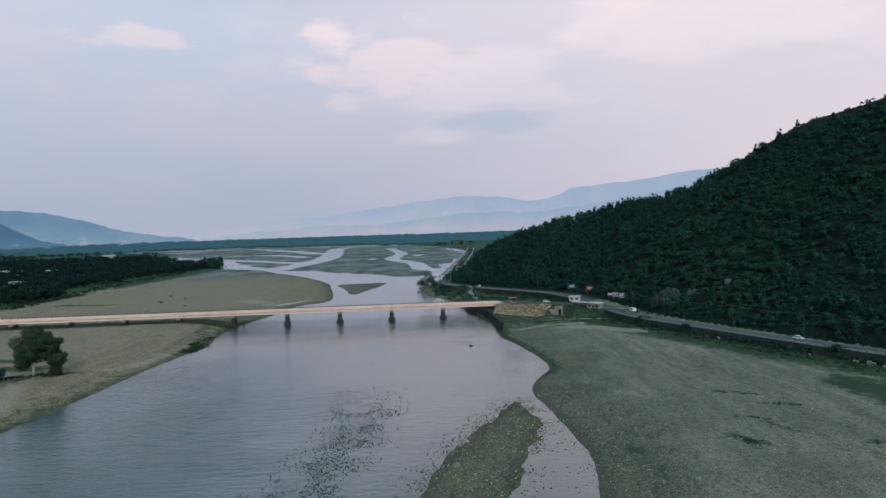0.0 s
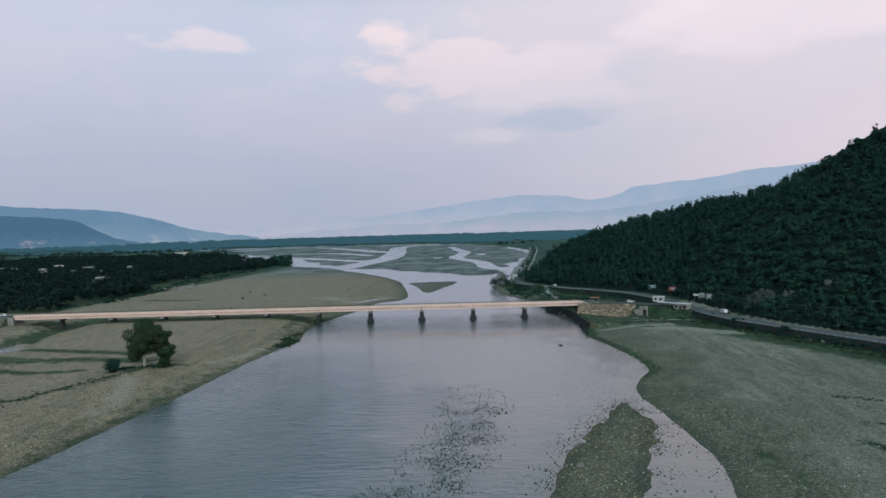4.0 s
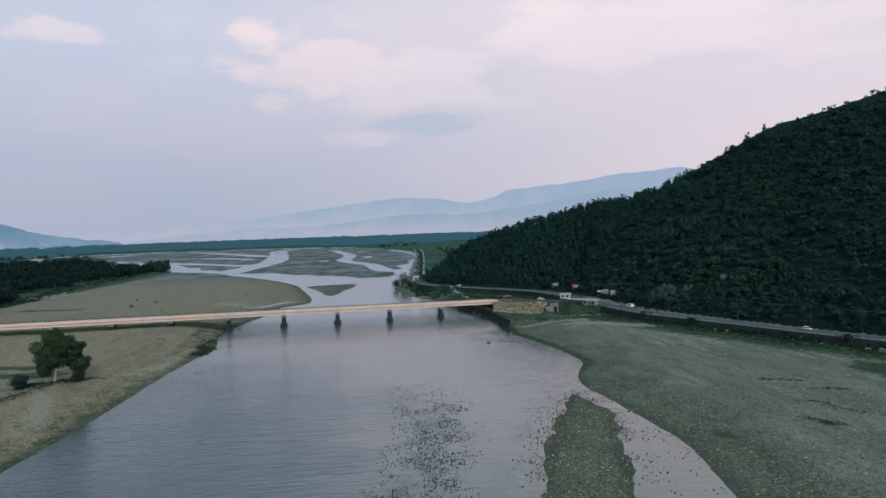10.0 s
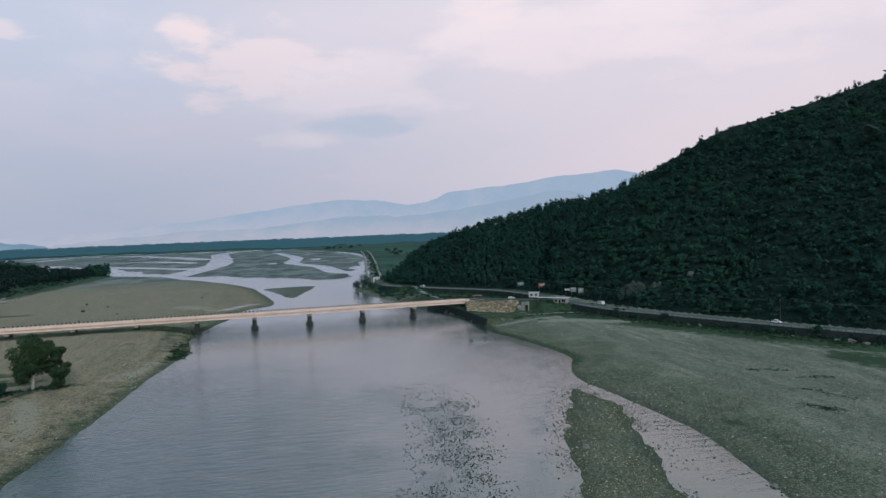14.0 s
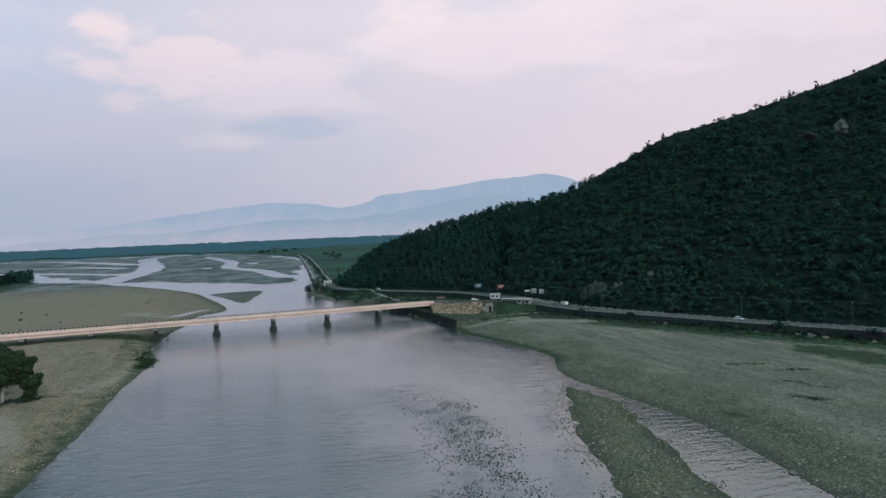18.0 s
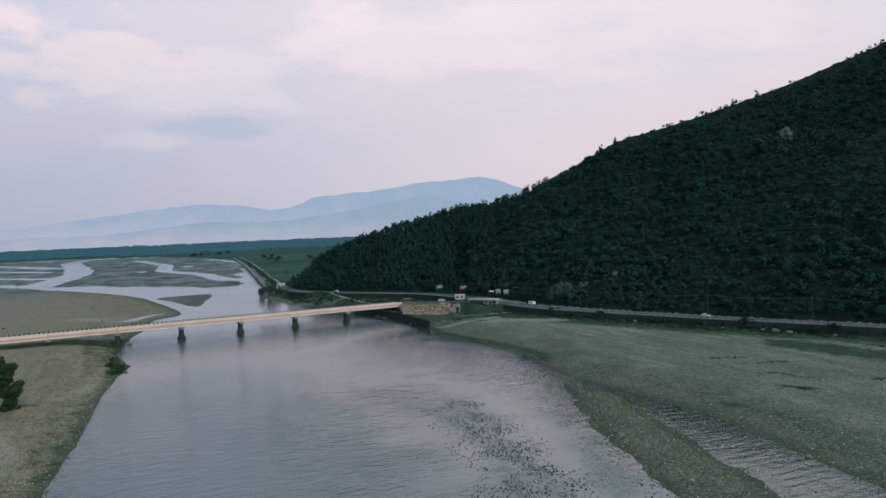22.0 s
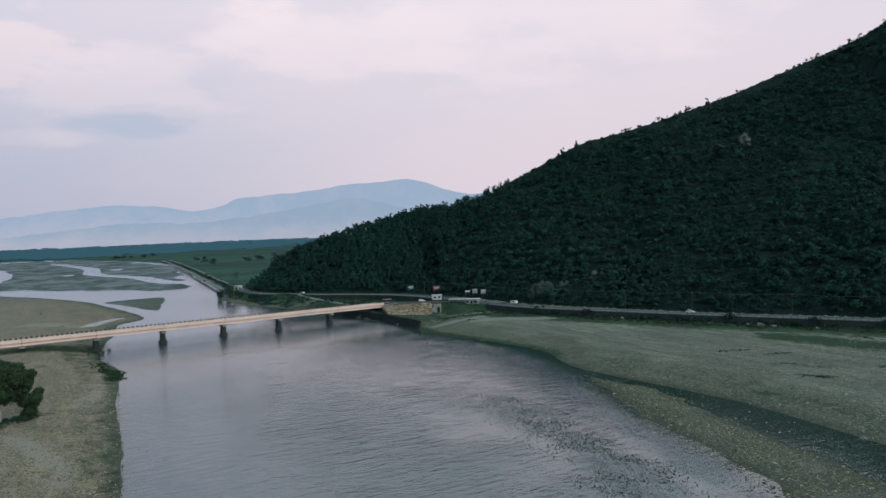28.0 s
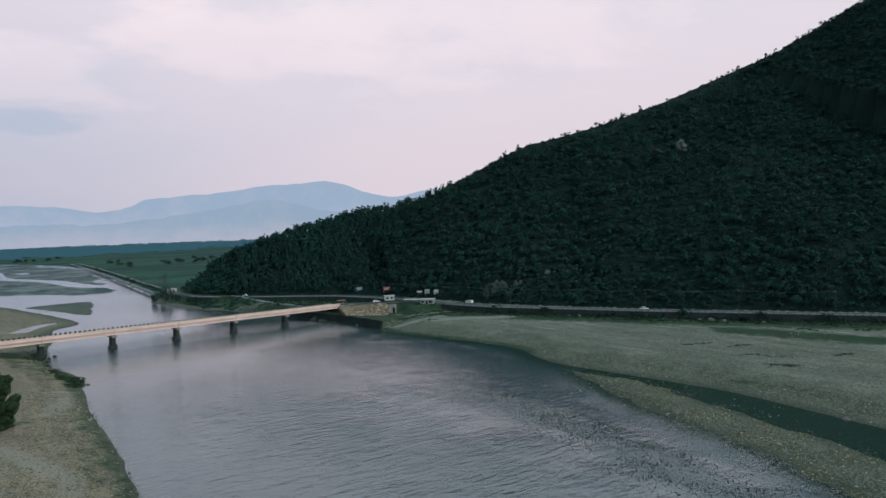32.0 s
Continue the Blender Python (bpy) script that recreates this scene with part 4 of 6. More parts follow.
scatter("plain_trees", np.stack([x, y, 1.0 + 0 * x], -1)[near_], (7 + 6 * rs.rand(len(x)))[near_], BROAD, M_MIDWOOD,
        "dark green trees dotted over the plain", "trees", 1.5, 8)


def mountain(name, profile, radius, depth, material, label, rough=1.0, seed=0):
    """A far range; profile gives bearing and height above the horizon in degrees."""
    az = np.linspace(profile[0][0], profile[-1][0], 320)
    pa, pe = zip(*profile)
    el = np.interp(az, pa, pe)
    ker = np.hanning(9)
    el = np.convolve(np.pad(el, 4, "edge"), ker / ker.sum(), "valid")
    el = el + rough * ((fog(az * 10 + seed * 37, az * 0 + seed, 9, 4) - 0.5) * 0.28)
    rows = []
    for j, f in enumerate(np.linspace(0, 1, 14)):
        rad = radius - depth * (1 - f)
        gully = (fog(az * 14 + seed, az * 0 + j * 1.7, 10, 3) - 0.5) * depth * 0.35 * math.sin(math.pi * f)
        rr = rad + gully
        top = 52 + radius * np.tan(np.radians(np.maximum(el, -0.5)))
        z = -2 + (top + 2) * f ** 1.25
        cx = np.interp(az, [-30, 0, 10, 35], [-15, -40, -72, -122])
        rows.append(np.stack([cx + rr * np.sin(np.radians(az)), 12 + rr * np.cos(np.radians(az)), z], -1))
    v = np.array(rows)
    idx = np.arange(v.shape[0] * v.shape[1]).reshape(v.shape[:2])
    q = np.stack([idx[:-1, :-1], idx[:-1, 1:], idx[1:, 1:], idx[1:, :-1]], -1).reshape(-1, 4)
    me = mesh_of(name, v.reshape(-1, 3), q, True)
    me.materials.append(material)
    return tagged(new(name, me), label, "mountain", kind="structure")


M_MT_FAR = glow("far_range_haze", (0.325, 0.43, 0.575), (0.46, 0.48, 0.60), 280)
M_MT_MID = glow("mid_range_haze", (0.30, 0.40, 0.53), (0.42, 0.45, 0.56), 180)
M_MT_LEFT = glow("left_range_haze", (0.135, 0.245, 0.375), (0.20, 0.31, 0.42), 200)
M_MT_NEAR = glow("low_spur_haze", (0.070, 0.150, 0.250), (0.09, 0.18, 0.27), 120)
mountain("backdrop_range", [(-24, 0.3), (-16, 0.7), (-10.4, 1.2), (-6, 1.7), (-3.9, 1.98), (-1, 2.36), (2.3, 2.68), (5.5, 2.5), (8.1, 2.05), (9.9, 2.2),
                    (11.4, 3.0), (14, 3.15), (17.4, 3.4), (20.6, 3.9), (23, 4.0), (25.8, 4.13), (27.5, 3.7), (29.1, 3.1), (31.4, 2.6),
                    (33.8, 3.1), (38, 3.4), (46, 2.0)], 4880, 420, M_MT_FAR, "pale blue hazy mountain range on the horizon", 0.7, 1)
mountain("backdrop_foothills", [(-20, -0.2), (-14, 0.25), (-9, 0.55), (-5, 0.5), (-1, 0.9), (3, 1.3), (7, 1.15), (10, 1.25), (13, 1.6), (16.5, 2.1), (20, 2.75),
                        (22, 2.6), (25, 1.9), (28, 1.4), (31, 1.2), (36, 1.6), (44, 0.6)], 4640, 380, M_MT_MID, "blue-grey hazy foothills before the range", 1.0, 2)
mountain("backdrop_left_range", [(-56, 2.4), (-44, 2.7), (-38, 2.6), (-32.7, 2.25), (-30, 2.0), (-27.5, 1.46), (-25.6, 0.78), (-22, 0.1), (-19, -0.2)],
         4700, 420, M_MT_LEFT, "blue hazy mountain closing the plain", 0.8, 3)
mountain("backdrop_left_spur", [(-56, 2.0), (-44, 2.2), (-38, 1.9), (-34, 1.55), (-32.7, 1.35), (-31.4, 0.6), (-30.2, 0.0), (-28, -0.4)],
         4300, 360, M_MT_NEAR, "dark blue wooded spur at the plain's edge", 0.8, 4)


# ---- bridge ----
A = math.atan(0.085)
SLOPE = -0.0035


def on_bridge(x, across=0.0, z=0.0):
    """A pose on the bridge's axis; z counts from the deck's top."""
    return pose(x - across * math.sin(A), bridge_y(x) + across * math.cos(A), BRIDGE_Z + SLOPE * x + z, 0, -math.degrees(math.atan(SLOPE)), math.degrees(A))


bridge = base("bridge", "long cream-painted concrete road bridge on stout dark piers", "bridge", (0, 0, 0))
PIERS = [-1.6 - 30 * i for i in range(10)]
ends = [32.0] + PIERS + [-297.0]
for a, b in zip(ends[:-1], ends[1:]):
    L_ = a - b - 0.08
    mid = (a + b) / 2
    span = part("deck_slab", box(L_, 9.4, 0.32, 0, 0, -0.16, 0.03), M_CONC, bridge, at=on_bridge(mid))
    part("road_surface", box(L_, 6.9, 0.05, 0, 0, 0.03), M_ASPH, span, "worn grey asphalt")
    for s_ in (-1, 1):
        part("kerb_beam", box(L_, 0.9, 0.62, 0, s_ * 4.3, -0.12, 0.04), M_CREAM, span, "cream painted edge beam")
    for w in (-3.55, 0, 3.55):
        prof = [(w - 0.25, -1.9), (w + 0.25, -1.9), (w + 0.25, -1.55), (w + 0.14, -1.35), (w + 0.14, -0.6), (w + 0.5, -0.33), (w - 0.5, -0.33), (w - 0.14, -0.6), (w - 0.14, -1.35), (w - 0.25, -1.55)]
        part("girder", prism(prof, -L_ / 2, L_ / 2), M_CREAM if w < 0 else M_CONC, span, "cream painted deep girder" if w < 0 else "")
post_me = bpy.data.meshes.new("parapet_post")
bm = box(0.95, 0.28, 0.85, 0, 0, 0.425, 0.05)
bm.to_mesh(post_me)
bm.free()
post_me.materials.append(M_BLACK)
n_posts = int((32 + 296) / 2.05)
for a, b in zip(ends[:-1], ends[1:]):
    part("parapet_wall", box(a - b - 0.06, 0.22, 0.66, 0, 0, 0.33, 0.04), M_CREAM, bridge, "cream painted solid parapet", at=on_bridge((a + b) / 2, -4.5, 0.19))
    part("parapet_coping", box(a - b - 0.06, 0.32, 0.1, 0, 0, 0.05, 0.02), M_PALEPAINT, bridge, "pale coping on the parapet", at=on_bridge((a + b) / 2, -4.5, 0.85))
part("handrail", box(327, 0.12, 0.12, 0, 0, 0, 0.02), M_PALEPAINT, bridge, "thin pale concrete rail", at=on_bridge(-132, 4.35, 0.50))
for i in range(n_posts):
    piece("parapet_post", post_me, None, bridge, at=on_bridge(31 - 2.05 * i, 4.35, 0.16))


def pier_parts(x):
    z0 = BRIDGE_Z + SLOPE * x
    foot = pose(x, bridge_y(x), 0, 0, 0, math.degrees(A))
    g = float(ground_height(np.array([x]), np.array([bridge_y(x)]))[0])
    bottom = min(g, 0) - 1.0
    top = max(g + 0.4, 1.6)
    pier = part("pier", tube(2.25, 2.05, top - bottom, 20), M_DARKCONC, bridge, "dark stained round well foundation", at=foot @ Matrix.Translation((0, 0, bottom)))
    bm = bmesh.new()
    hz_ = z0 - 3.2 - top
    for k in range(2):
        tube(1.25, 1.1, hz_, 16, bm, Matrix.Translation((0, -1.2 + 2.4 * k, 0)))
    box(2.2, 2.4, hz_, 0, 0, hz_ / 2, 0.0, bm)
    part("pier_stem", bm, M_DARKCONC, pier, at=(0, 0, top - bottom))
    part("pier_cap", box(2.4, 8.4, 0.9, 0, 0, 0.45, 0.12), M_CONC, pier, "pale concrete pier cap", at=(0, 0, top - bottom + hz_))
    for w in (-3.55, 0, 3.55):
        part("bearing", box(0.8, 0.6, 0.38, 0, w, 0.19, 0.02), M_CONC, pier, at=(0, 0, top - bottom + hz_ + 0.9))


for x_ in PIERS:
    pier_parts(x_)
for x_, s_ in ((33.2, 1), (-298.0, -1)):
    z0 = BRIDGE_Z + SLOPE * x_
    ab = part("abutment", box(2.4, 10.5, z0 - 0.4 + 2, 0, 0, (z0 - 0.4 + 2) / 2 - 2, 0.06), M_CONC, bridge, "weathered concrete end wall", at=pose(x_, bridge_y(x_), 0, 0, 0, math.degrees(A)))
    for w in (-1, 1):
        part("wing_wall", box(7, 0.5, z0, s_ * 4.2, w * 5.2, z0 / 2 - 0.1, 0.04), M_CONC, ab, "cream stained wing wall")

# approach road on both sides
def ribbon(name, pts, half, material, lift, label, category, thick=0.25):
    """A road strip along plan points of x, y, z."""
    p = np.array(pts, float)
    t = np.gradient(p[:, :2], axis=0)
    t /= np.linalg.norm(t, axis=1, keepdims=True)
    nrm = np.stack([-t[:, 1], t[:, 0]], -1)
    rows = []
    for o, dz in ((-half - 0.3, -thick), (-half, 0), (-half * 0.4, 0.05), (half * 0.4, 0.05), (half, 0), (half + 0.3, -thick)):
        rows.append(np.column_stack([p[:, :2] + nrm * o, p[:, 2] + lift + dz]))
    v = np.array(rows)
    idx = np.arange(v.shape[0] * v.shape[1]).reshape(v.shape[:2])
    q = np.stack([idx[:-1, :-1], idx[:-1, 1:], idx[1:, 1:], idx[1:, :-1]], -1).reshape(-1, 4)
    me = mesh_of(name, v.reshape(-1, 3), q[:, ::-1], True)
    me.materials.append(material)
    return tagged(new(name, me), label, category, kind="structure")


east = curve([(34.5, 406.9, BRIDGE_Z - 0.12), (48, 406, 7.6), (64, 404, 6.7), (80, 400, 5.9), (91, 393, 5.5)], 6)
ribbon("road_approach", east, 3.6, M_ASPH, 0.06, "worn grey asphalt approach road to the bridge", "road")
n_low = int(np.argmin(np.abs(ROAD[:, 1] - 660)))
ribbon("road", np.column_stack([ROAD[:n_low], np.full(n_low, ROAD_Z)]), 3.9, M_ROADTOP, 0.12, "grey asphalt road along the foot of the hill", "road")
w_end = curve([(-298, bridge_y(-298), BRIDGE_Z + 1.0), (-320, 377, 9.0), (-350, 380, 8.5), (-420, 392, 7.5)], 6)
ribbon("road_west", w_end, 3.6, M_ASPH, 0.1, "grey asphalt approach road", "road")
bm = bmesh.new()
prism([(362, -1), (392, -1), (383.5, 9.0), (371.5, 9.0)], -425, -299.5, bm)
tagged(part("embankment", bm, M_GROUND), "earth embankment of the western approach", "embankment", kind="structure")

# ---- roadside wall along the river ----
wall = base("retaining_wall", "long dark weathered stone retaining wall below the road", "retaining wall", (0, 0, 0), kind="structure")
seg = ROAD[3:int(np.argmin(np.abs(ROAD[:, 1] - 600)))]
t_ = np.gradient(seg, axis=0)
t_ /= np.linalg.norm(t_, axis=1, keepdims=True)
edge_ = seg + np.stack([-t_[:, 1], t_[:, 0]], -1) * 4.9
dist = np.concatenate([[0], np.cumsum(np.linalg.norm(np.diff(edge_, axis=0), axis=1))])


def at_wall(d):
    x = np.interp(d, dist, edge_[:, 0])
    y = np.interp(d, dist, edge_[:, 1])
    x2, y2 = np.interp(d + 0.5, dist, edge_[:, 0]), np.interp(d + 0.5, dist, edge_[:, 1])
    x1, y1 = np.interp(d - 0.5, dist, edge_[:, 0]), np.interp(d - 0.5, dist, edge_[:, 1])
    return float(x), float(y), math.degrees(math.atan2(y2 - y1, x2 - x1))


for d in np.arange(3, dist[-1] - 3, 6.0):
    x_, y_, a_ = at_wall(d)
    if 374 < y_ < 428:
        continue
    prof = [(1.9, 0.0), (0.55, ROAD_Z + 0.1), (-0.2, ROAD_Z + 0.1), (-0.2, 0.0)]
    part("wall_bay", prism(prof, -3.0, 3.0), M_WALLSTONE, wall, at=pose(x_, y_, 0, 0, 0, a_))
bm = box(2.3, 0.45, 0.6, 0, 0, 0.3, 0.05)
block = bpy.data.meshes.new("parapet_block")
bm.to_mesh(block)
bm.free()
for i, d in enumerate(np.arange(2, dist[-1] - 2, 3.0)):
    x_, y_, a_ = at_wall(d)
    if 374 < y_ < 428:
        continue
    piece("parapet_block", block, M_PARAPET, wall, at=pose(x_, y_, ROAD_Z + 0.1, 0, 0, a_))
# creepers hang over the wall, weeds grow at its foot
r_ = np.random.RandomState(12)
d = r_.rand(900) * dist[-1]
xy = np.array([at_wall(v)[:2] for v in d])
nrm = np.stack([-np.interp(d, dist, t_[:, 1]), np.interp(d, dist, t_[:, 0])], -1)
off = r_.rand(900) * 1.8 + 0.3
sp = np.column_stack([xy + nrm * off[:, None], np.clip(ROAD_Z - 0.8 - off * 2.0 + r_.rand(900) * 0.6, 0.8, 5) - 0.8])
scatter("wall_creeper", sp, 1.2 + 1.4 * r_.rand(900), SHRUBS, M_LEAF, "dark green creeper hanging over the road wall", "shrubs", 1.0, 9)
off = 2.0 + 9 * r_.rand(900) ** 1.5
sp = xy + nrm * off[:, None]
sp = np.column_stack([sp, ground_height(sp[:, 0], sp[:, 1]) - 0.1])
scatter("wall_foot_weeds", sp, 0.35 + 0.7 * r_.rand(900), SHRUBS, M_LEAF2, "green weeds along the foot of the wall", "weeds", 1.8, 10)
for yy_, hh_ in ((309, 2.6), (244, 3.0), (214, 2.4), (190, 2.2), (338, 2.8)):
    x_, y_, _ = at_wall(float(np.interp(yy_, edge_[:, 1], dist)))
    sp = np.column_stack([x_ + r_.normal(size=6) * 1.2, y_ + r_.normal(size=6) * 1.2, np.full(6, ROAD_Z - 0.9)])
    sc_ = scatter("roadside_bush", sp, np.full(6, hh_), SHRUBS, M_LEAF, "dark rounded bush growing on the road wall", "bush", 0.8, 11)
    sc_["kind"] = ""
    tagged(sc_, group="bushes on the road wall")


# ---- bund beside the bridge: dark revetment and rubble pitching ----
def face_from(quad, nu, nv, lump, seed):
    """A gently uneven sloped face between four corners, as a closed slab."""
    a, b, c, d_ = (Vector(q) for q in quad)
    r = random.Random(seed)
    n = (b - a).cross(d_ - a).normalized()
    bm = bmesh.new()
    grid = [[bm.verts.new(a.lerp(b, i / nu).lerp(d_.lerp(c, i / nu), j / nv) + n * r.uniform(-lump, lump)) for i in range(nu + 1)] for j in range(nv + 1)]
    for j in range(nv):
        for i in range(nu):
            bm.faces.new((grid[j][i], grid[j][i + 1], grid[j + 1][i + 1], grid[j + 1][i]))
    res = bmesh.ops.extrude_face_region(bm, geom=bm.faces[:])
    bmesh.ops.translate(bm, vec=-n * 1.4, verts=[v for v in res["geom"] if isinstance(v, bmesh.types.BMVert)])
    bmesh.ops.recalc_face_normals(bm, faces=bm.faces)
    return bm


revet = base("river_revetment", "dark wet concrete slope guarding the bank at the bridge", "revetment", (0, 0, 0), kind="structure")
M_TURF = worn("rough_turf", (0.092, 0.092, 0.058), (0.040, 0.050, 0.032), 0.5, 0.95, 0.8)
ys = np.linspace(348, 440, 15)


def revet_line(y):
    """Foot and crown of the slope at a distance up the river."""
    x = np.interp(y, [348, 392, 440], [26.9, 24.0, 12.5])
    return x, x + 1.2, 4.2


for a, b in zip(ys[:-1], ys[1:]):
    (xa, ta, za), (xb, tb, zb) = revet_line(a), revet_line(b)
    part("revetment_slab", face_from([(xb, b - 0.06, -0.8), (xa, a + 0.06, -0.8), (ta, a + 0.06, za), (tb, b - 0.06, zb)], 3, 4, 0.05, int(a)), M_REVET, revet)
part("revetment_nose", face_from([(27.0, 348.6, -0.6), (34.5, 350.5, 0.0), (33.0, 353.5, 3.5), (28.3, 350.2, 4.2)], 4, 4, 0.15, 5), M_TURF, revet, "grassy stone nose of the slope")

pitch = base("rubble_pitching", "tan rubble stone slope beside the bridge approach", "stone pitching", (0, 0, 0), kind="structure")
Q = [(26.8, 384.0, 4.2), (53.5, 381.5, 1.3), (61.5, 397.5, 6.9), (29.0, 398.6, 7.7)]
part("bedding", face_from(Q, 16, 10, 0.12, 8), M_BARK, pitch, "earth bedding between the stones")


def lump(seed, flat=0.6):
    bm = bmesh.new()
    bmesh.ops.create_icosphere(bm, subdivisions=1, radius=0.5)
    r = random.Random(seed)
    for v in bm.verts:
        v.co *= r.uniform(0.78, 1.2)
        v.co.z *= flat
    me = bpy.data.meshes.new("stone")
    bm.to_mesh(me)
    bm.free()
    return me


STONES = [lump(i) for i in range(8)]
rr = random.Random(4)
qa, qb, qc, qd = (Vector(q) for q in Q)
tilt = Matrix.Rotation(math.atan2(3.0, 30), 4, "X")
for i in range(21):
    for j in range(14):
        u, v = (i + rr.uniform(0.15, 0.85)) / 21, (j + rr.uniform(0.15, 0.85)) / 14
        p_ = qa.lerp(qb, u).lerp(qd.lerp(qc, u), v)
        sz = rr.uniform(1.3, 2.4)
        piece("stone", STONES[rr.randrange(8)], M_STONE, pitch, at=Matrix.Translation(p_ + Vector((0, 0, 0.12))) @ tilt @ Matrix.Rotation(rr.uniform(0, 6.3), 4, "Z") @ Matrix.Diagonal((sz, sz * rr.uniform(0.7, 1.1), sz * 0.55, 1)))


# ---- buildings by the road ----
def window_hole_wall(w, h, t, holes):
    """A wall along x, centred, with rectangular openings (x0, x1, z0, z1) right through it."""
    xs = sorted({-w / 2, w / 2, *[v for q in holes for v in q[:2]]})
    zs = sorted({0, h, *[v for q in holes for v in q[2:]]})
    bm = bmesh.new()
    for a, b in zip(xs[:-1], xs[1:]):
        for c, d_ in zip(zs[:-1], zs[1:]):
            if any(q[0] <= (a + b) / 2 <= q[1] and q[2] <= (c + d_) / 2 <= q[3] for q in holes):
                continue
            box(b - a, t, d_ - c, (a + b) / 2, 0, (c + d_) / 2, 0, bm)
    bmesh.ops.remove_doubles(bm, verts=bm.verts, dist=0.001)
    return bm


def building(name, label, category, at, w, d, h, wins, wall_mat, roof_mat, over=0.5, door=None, group=""):
    """A flat-roofed block: four walls, windows with frames, roof slab with its parapet lip."""
    ob = base(name, label, category, at, group)
    holes = [(-w / 2 + w * f - s / 2, -w / 2 + w * f + s / 2, z0, z1) for f, s, z0, z1 in wins]
    if door:
        holes.append((-w / 2 + w * door - 0.55, -w / 2 + w * door + 0.55, 0, 2.1))
    part("wall", window_hole_wall(w, h, 0.25, holes), wall_mat, ob, at=(0, -d / 2 + 0.125, 0))
    part("wall", box(w, 0.25, h, 0, d / 2 - 0.125, h / 2), wall_mat, ob)
    for s_ in (-1, 1):
        part("wall", box(0.25, d - 0.5, h, s_ * (w / 2 - 0.125), 0, h / 2), wall_mat, ob)
    for q in holes:
        # a doorway gets a near-black panel that holds its shade
        wn_ = part("window" if q[2] > 0 else "door", box(q[1] - q[0] - 0.08, 0.05, q[3] - q[2] - 0.08, (q[0] + q[1]) / 2, -d / 2 + 0.16, (q[2] + q[3]) / 2), M_GLASS if q[2] > 0 else M_OPENSHADE, ob)
        if q[2] > 0:
            part("sill", box(q[1] - q[0] + 0.2, 0.3, 0.08, (q[0] + q[1]) / 2, -d / 2, q[2] - 0.04), wall_mat, wn_)
    part("roof", box(w + 2 * over, d + 2 * over, 0.28, 0, 0, h + 0.14, 0.03), roof_mat, ob)
    part("floor_slab", box(w - 0.4, d - 0.4, 0.12, 0, 0, 0.06), M_CONC, ob)
    return ob


def gz(x, y):
    return float(ground_height(np.array([x]), np.array([y]))[0])


building("roadside_shelter", "low white roadside building with a flat pale roof", "shelter",
         pose(84.6, 387.2, 4.9, 0, 0, -46), 8.0, 4.4, 3.0, [(0.18, 1.6, 0.9, 2.2), (0.78, 2.2, 0.9, 2.2)], M_CONC, M_ROOFW, 0.5, 0.48)
canopy = base("shelter_canopy", "long thin pale canopy on slender posts beside the shelter", "canopy", pose(78.2, 394.2, 5.0, 0, 0, -46))
part("roof", box(11, 4.0, 0.22, 0, 0, 2.9, 0.03), M_ROOFW, canopy)
for u in (-5, 0, 5):
    for v in (-1.7, 1.7):
        part("post", tube(0.09, 0.09, 2.8, 8, None, Matrix.Translation((u, v, 0))), M_STEEL, canopy)
building("white_kiosk", "small white two-bay kiosk with a flat roof", "kiosk", pose(80.4, 425.6, 5.2, 0, 0, -24), 6.2, 4.0, 2.9,
         [(0.27, 1.5, 0.9, 2.2), (0.73, 1.5, 0.9, 2.2)], M_WHITE, M_ROOFW, 0.4)
# stone housing with a dark doorway set in the slope
niche = base("culvert_house", "small pale concrete culvert housing with a dark open doorway", "culvert", pose(65.8, 398.4, 0.4, 0, 0, -14))
part("front_wall", window_hole_wall(4.6, 5.0, 0.4, [(-0.2, 1.5, 0.0, 3.4)]), M_CONC, niche, at=(0, -1.2, 0))
# back of the chamber, its shade put into a near-black colour
part("chamber", box(4.0, 0.3, 4.6, 0, 1.3, 2.3), M_OPENSHADE, niche, "back of the chamber, coloured near-black for its shade")
for s_ in (-1, 1):
    prof = [(-1.4, 0), (1.6, 0), (1.6, 4.8), (-1.0, 4.8)]
    part("side_wall", prism(prof, s_ * 2.0 - 0.2, s_ * 2.0 + 0.2), M_CONC, niche)
part("wing_wall", prism([(-1.9, 0), (-1.45, 0), (-1.45, 3.4), (-1.9, 0.3)], -5.6, -2.4), M_CONC, niche)
part("cap", box(4.8, 3.2, 0.3, 0, 0.2, 5.0, 0.03), M_CONC, niche)
# stall at the bridge's end
stall = base("roadside_stall", "small stall with a rusty red sheet canopy on posts", "stall", pose(41, 417, 7.0, 0, 0, 8))
part("canopy", box(5.4, 3.2, 0.14, 0, 0, 2.3, 0.02, m=Matrix.Rotation(0.08, 4, "X")), M_RUST, stall)
for u in (-2.4, 2.4):
    for v in (-1.3, 1.3):
        part("post", tube(0.06, 0.06, 2.25, 6, None, Matrix.Translation((u, v, 0))), M_STEEL, stall)
part("counter", box(3.6, 0.6, 0.95, 0, 0.7, 0.475, 0.03), M_DARKCONC, stall)
part("stall_footing", box(5.6, 3.4, 1.6, 0, 0, -0.8), M_CONC, stall)


